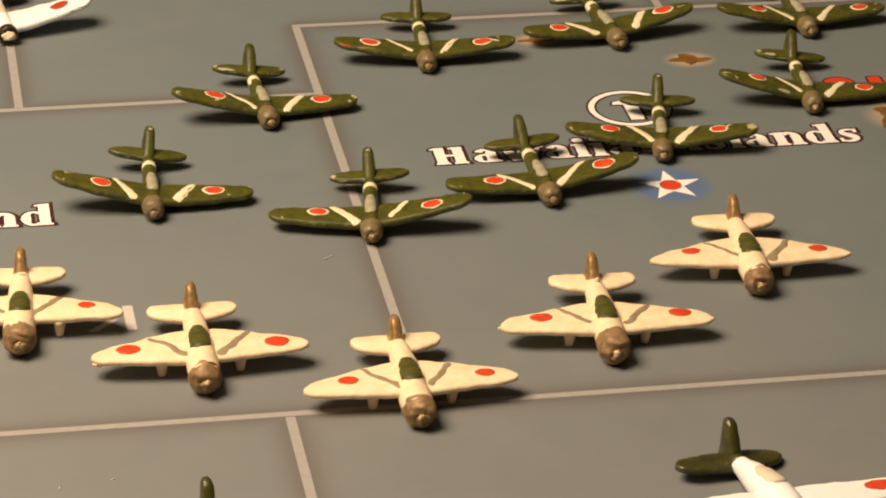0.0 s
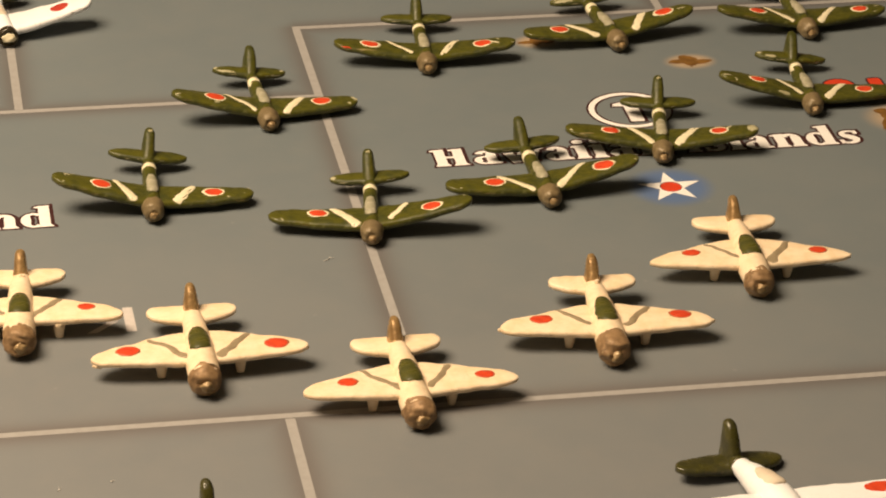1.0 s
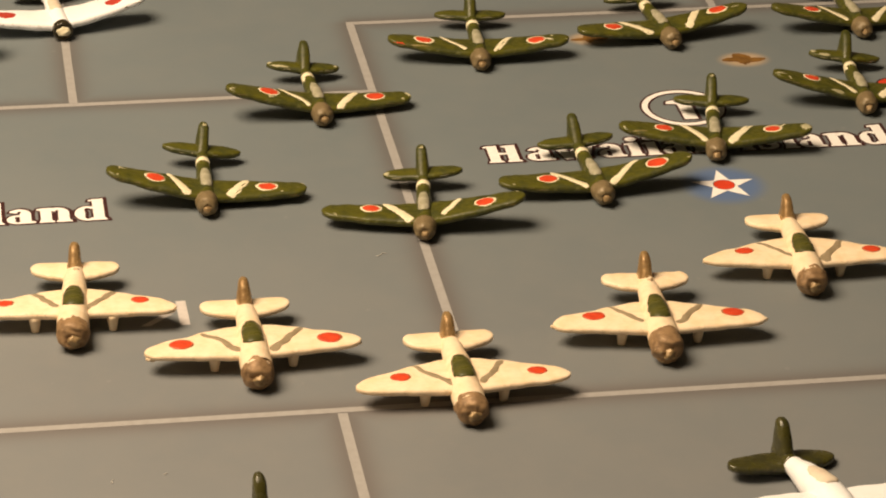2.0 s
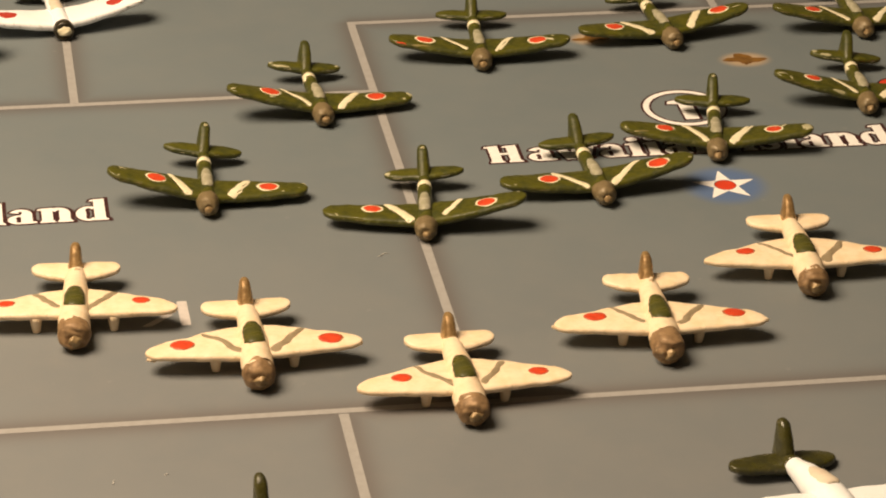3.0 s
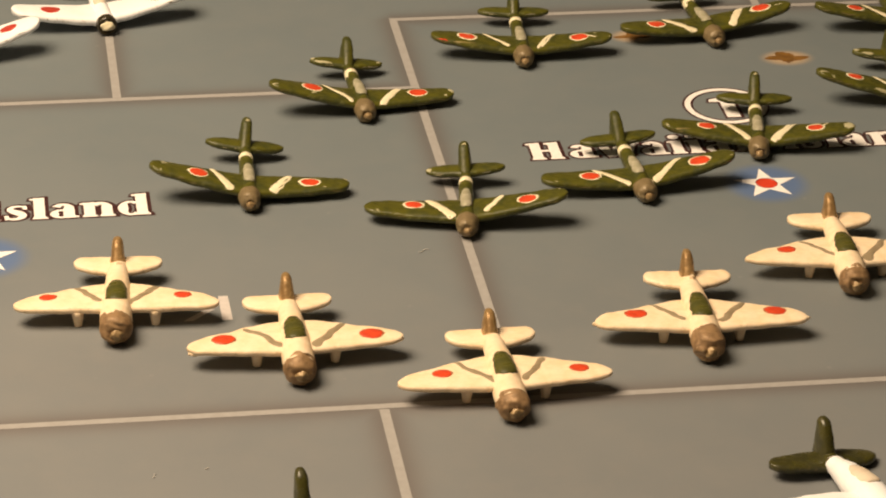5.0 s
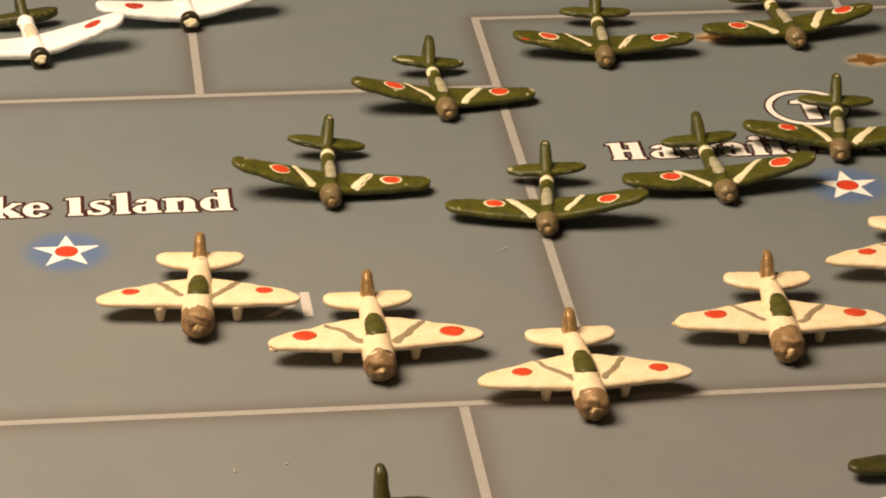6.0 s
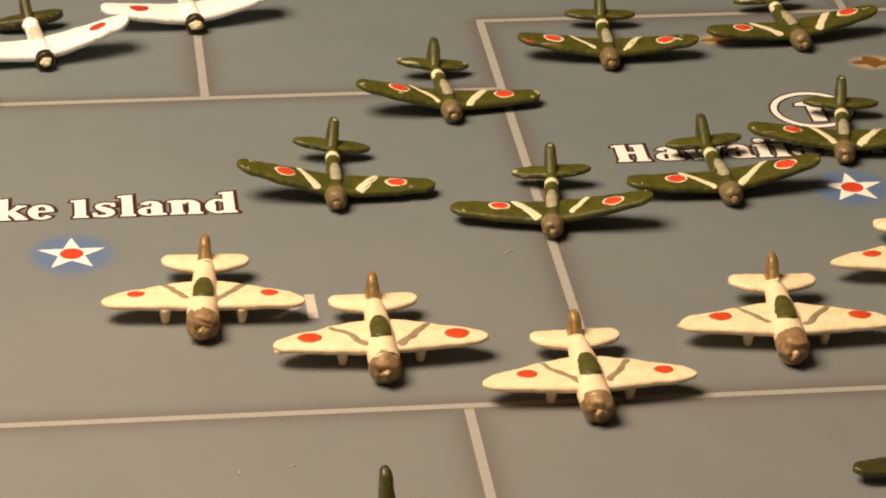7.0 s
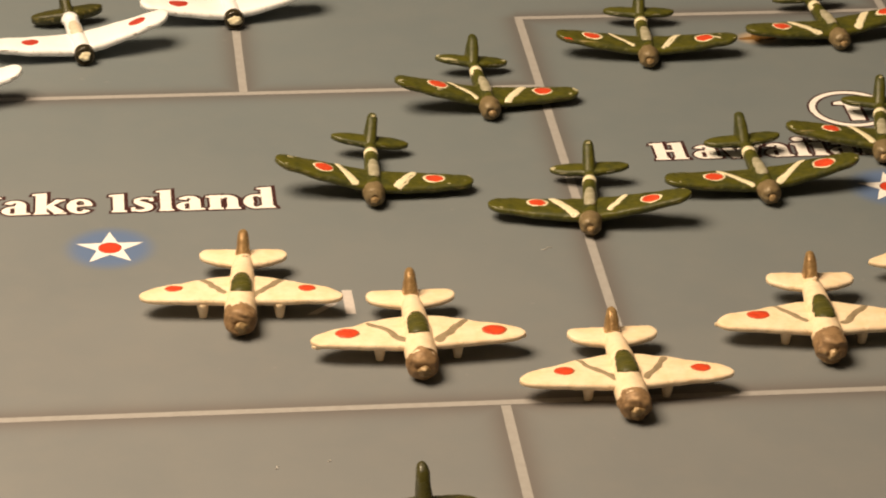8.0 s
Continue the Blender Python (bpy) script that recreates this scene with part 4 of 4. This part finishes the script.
fighter(46.3, 91.2, 7.5, -2.8, 7, "green", [(-8.6, 5.2, 1.58), (9.9, 5.6, 1.58)], [(-3.1, 2.2, -6.5, 7.0, 1.2, 0.9), (3.8, 2.4, 6.8, 7.6, 1.1, 1.0)], label=LABEL_G, group=GREENS, dabs=[(8.3, 5.2, 0.4, 0.6, 20, CREAM, "cream brush slip"), (12.8, 5.0, 0.7, 0.12, -10, CHIP_AND_GLINT, "pale scraped spot")], tail_dabs=[(-3.8, 16.5, 1.5, 0.4, -12, CHIP_AND_GLINT, "pale scraped front edge"), (-4.8, 17.8, 0.5, 0.3, 0, CREAM, "pale scraped spot")])
fighter(78.9, 92.2, 3.0, 4.0, 8, "green", [(-7.6, 5.2, 1.4), (10.4, 5.0, 1.4)], [(-2.4, 2.4, -5.5, 7.2, 1.0, 0.7), (2.6, 2.3, 6.6, 7.4, 1.0, 0.8)], label=LABEL_G, group=GREENS)
fighter(71.0, 62.9, -3.0, 7.2, 9, "green", [(-8.3, 5.4, 1.4), (9.1, 5.0, 1.4)], [(-1.7, 2.8, -4.5, 7.2, 0.9, 0.6), (2.7, 2.4, 6.2, 7.4, 1.1, 0.9)], label=LABEL_G + ", one wingtip low", group=GREENS, dabs=[(-4.5, 2.2, 1.0, 0.3, -4, CHIP_AND_GLINT, "pale scraped spot"), (-13.8, 4.2, 0.9, 0.2, 12, CHIP_AND_GLINT, "pale rubbed wingtip")], tail_dabs=[(-3.6, 16.3, 0.9, 0.35, -10, CHIP_AND_GLINT, "pale scraped front edge"), (-5.3, 17.4, 0.4, 0.4, 0, CHIP_AND_GLINT, "pale scraped spot")])

WHITES = "white toy fighters on the board"
LABEL_W = "glossy white toy fighter with dark green tail and black cowling"
fighter(-52.7, 104.9, 6.9, -2.1, 21, "white", [(-8.5, 5.4, 1.5), (9.5, 5.4, 1.4)], (), 2.4, label=LABEL_W, group=WHITES)
fighter(-77.2, 92.0, 9.6, -5.2, 22, "white", [(-7.9, 5.2, 1.25), (9.7, 5.5, 1.25)], (), 2.4, label=LABEL_W, group=WHITES)
fighter(-100.6, 72.3, 9.6, -4.0, 23, "white", [(-7.9, 5.2, 1.3), (9.7, 5.5, 1.3)], (), 2.4, label=LABEL_W, group=WHITES)
large_plane(34.5, -58.5, 11.8, 5.0, 24, "larger white toy airplane with dark green tail and tan canopy")
large_plane(-34.9, -63.9, 5.0, 0.0, 25, "larger white toy airplane with dark green tail fin")

LABEL_B = "beige toy bomber with bronze cowling"
dive_bomber(-57.0, 1.5, -4.1, -0.4, 31, [(-9.3, 8.0, 1.0), (9.0, 8.1, 1.0)], [(-2.7, 7.0, -5.2, 10.3, 0.8, 0.7), (2.2, 6.2, 5.2, 10.2, 0.7, 0.9)], 13.95, label=LABEL_B, cowl_back=2.1, drop=0.15, fin_top=6.35, canopy_end=10.5, back=0.9, short=0.35)
dive_bomber(-33.5, -11.7, -0.4, -0.6, 32, [(-9.5, 7.5, 1.35), (10.3, 6.9, 1.35)], [(-2.4, 5.6, -6.0, 9.5, 0.9, 0.6), (2.9, 5.2, 6.3, 9.6, 1.0, 0.8)], 14.5, label=LABEL_B + ", wingtip nicked", flash=[(-13.6, 5.7, 2.35, 0.45), (14.1, 6.2, 2.6, 0.35)], cowl_back=0.9, drop=0.4, fin_top=6.65)
dive_bomber(-7.0, -23.9, 0.6, -0.2, 33, [(-8.2, 7.8, 1.1), (10.0, 7.2, 1.1)], [(-2.2, 5.7, -5.6, 9.9, 0.9, 0.5), (2.8, 5.6, 5.4, 9.8, 0.7, 0.8)], 14.3, label=LABEL_B + ", standing on a border line", cowl_back=1.1, drop=0.4, fin_top=6.3)
dive_bomber(21.8, -11.15, -2.8, -0.1, 34, [(-8.8, 8.0, 1.3), (10.4, 7.9, 1.3)], [(-3.0, 6.4, -5.9, 10.1, 0.8, 0.5), (2.9, 5.8, 6.0, 9.8, 0.9, 0.7)], 14.65, label=LABEL_B, flash=[(-14.5, 6.3, 2.75, 0.35), (14.5, 6.3, 2.75, 0.35), (-3.3, 4.1, 2.9, 0.35)], cowl_back=2.5, drop=-0.1, fin_top=6.6, taper=-0.3, canopy_end=11.5)
dive_bomber(46.4, 5.2, -3.4, -0.4, 35, [(-8.3, 8.0, 1.1), (10.0, 7.4, 1.1)], [(-2.0, 6.0, -5.2, 10.0, 0.6, 0.5), (2.9, 5.2, 5.9, 9.8, 1.2, 0.6)], 14.55, label=LABEL_B, cowl_back=1.0, drop=0.4, fin_top=6.5, tip=3.4, taper=0.5)
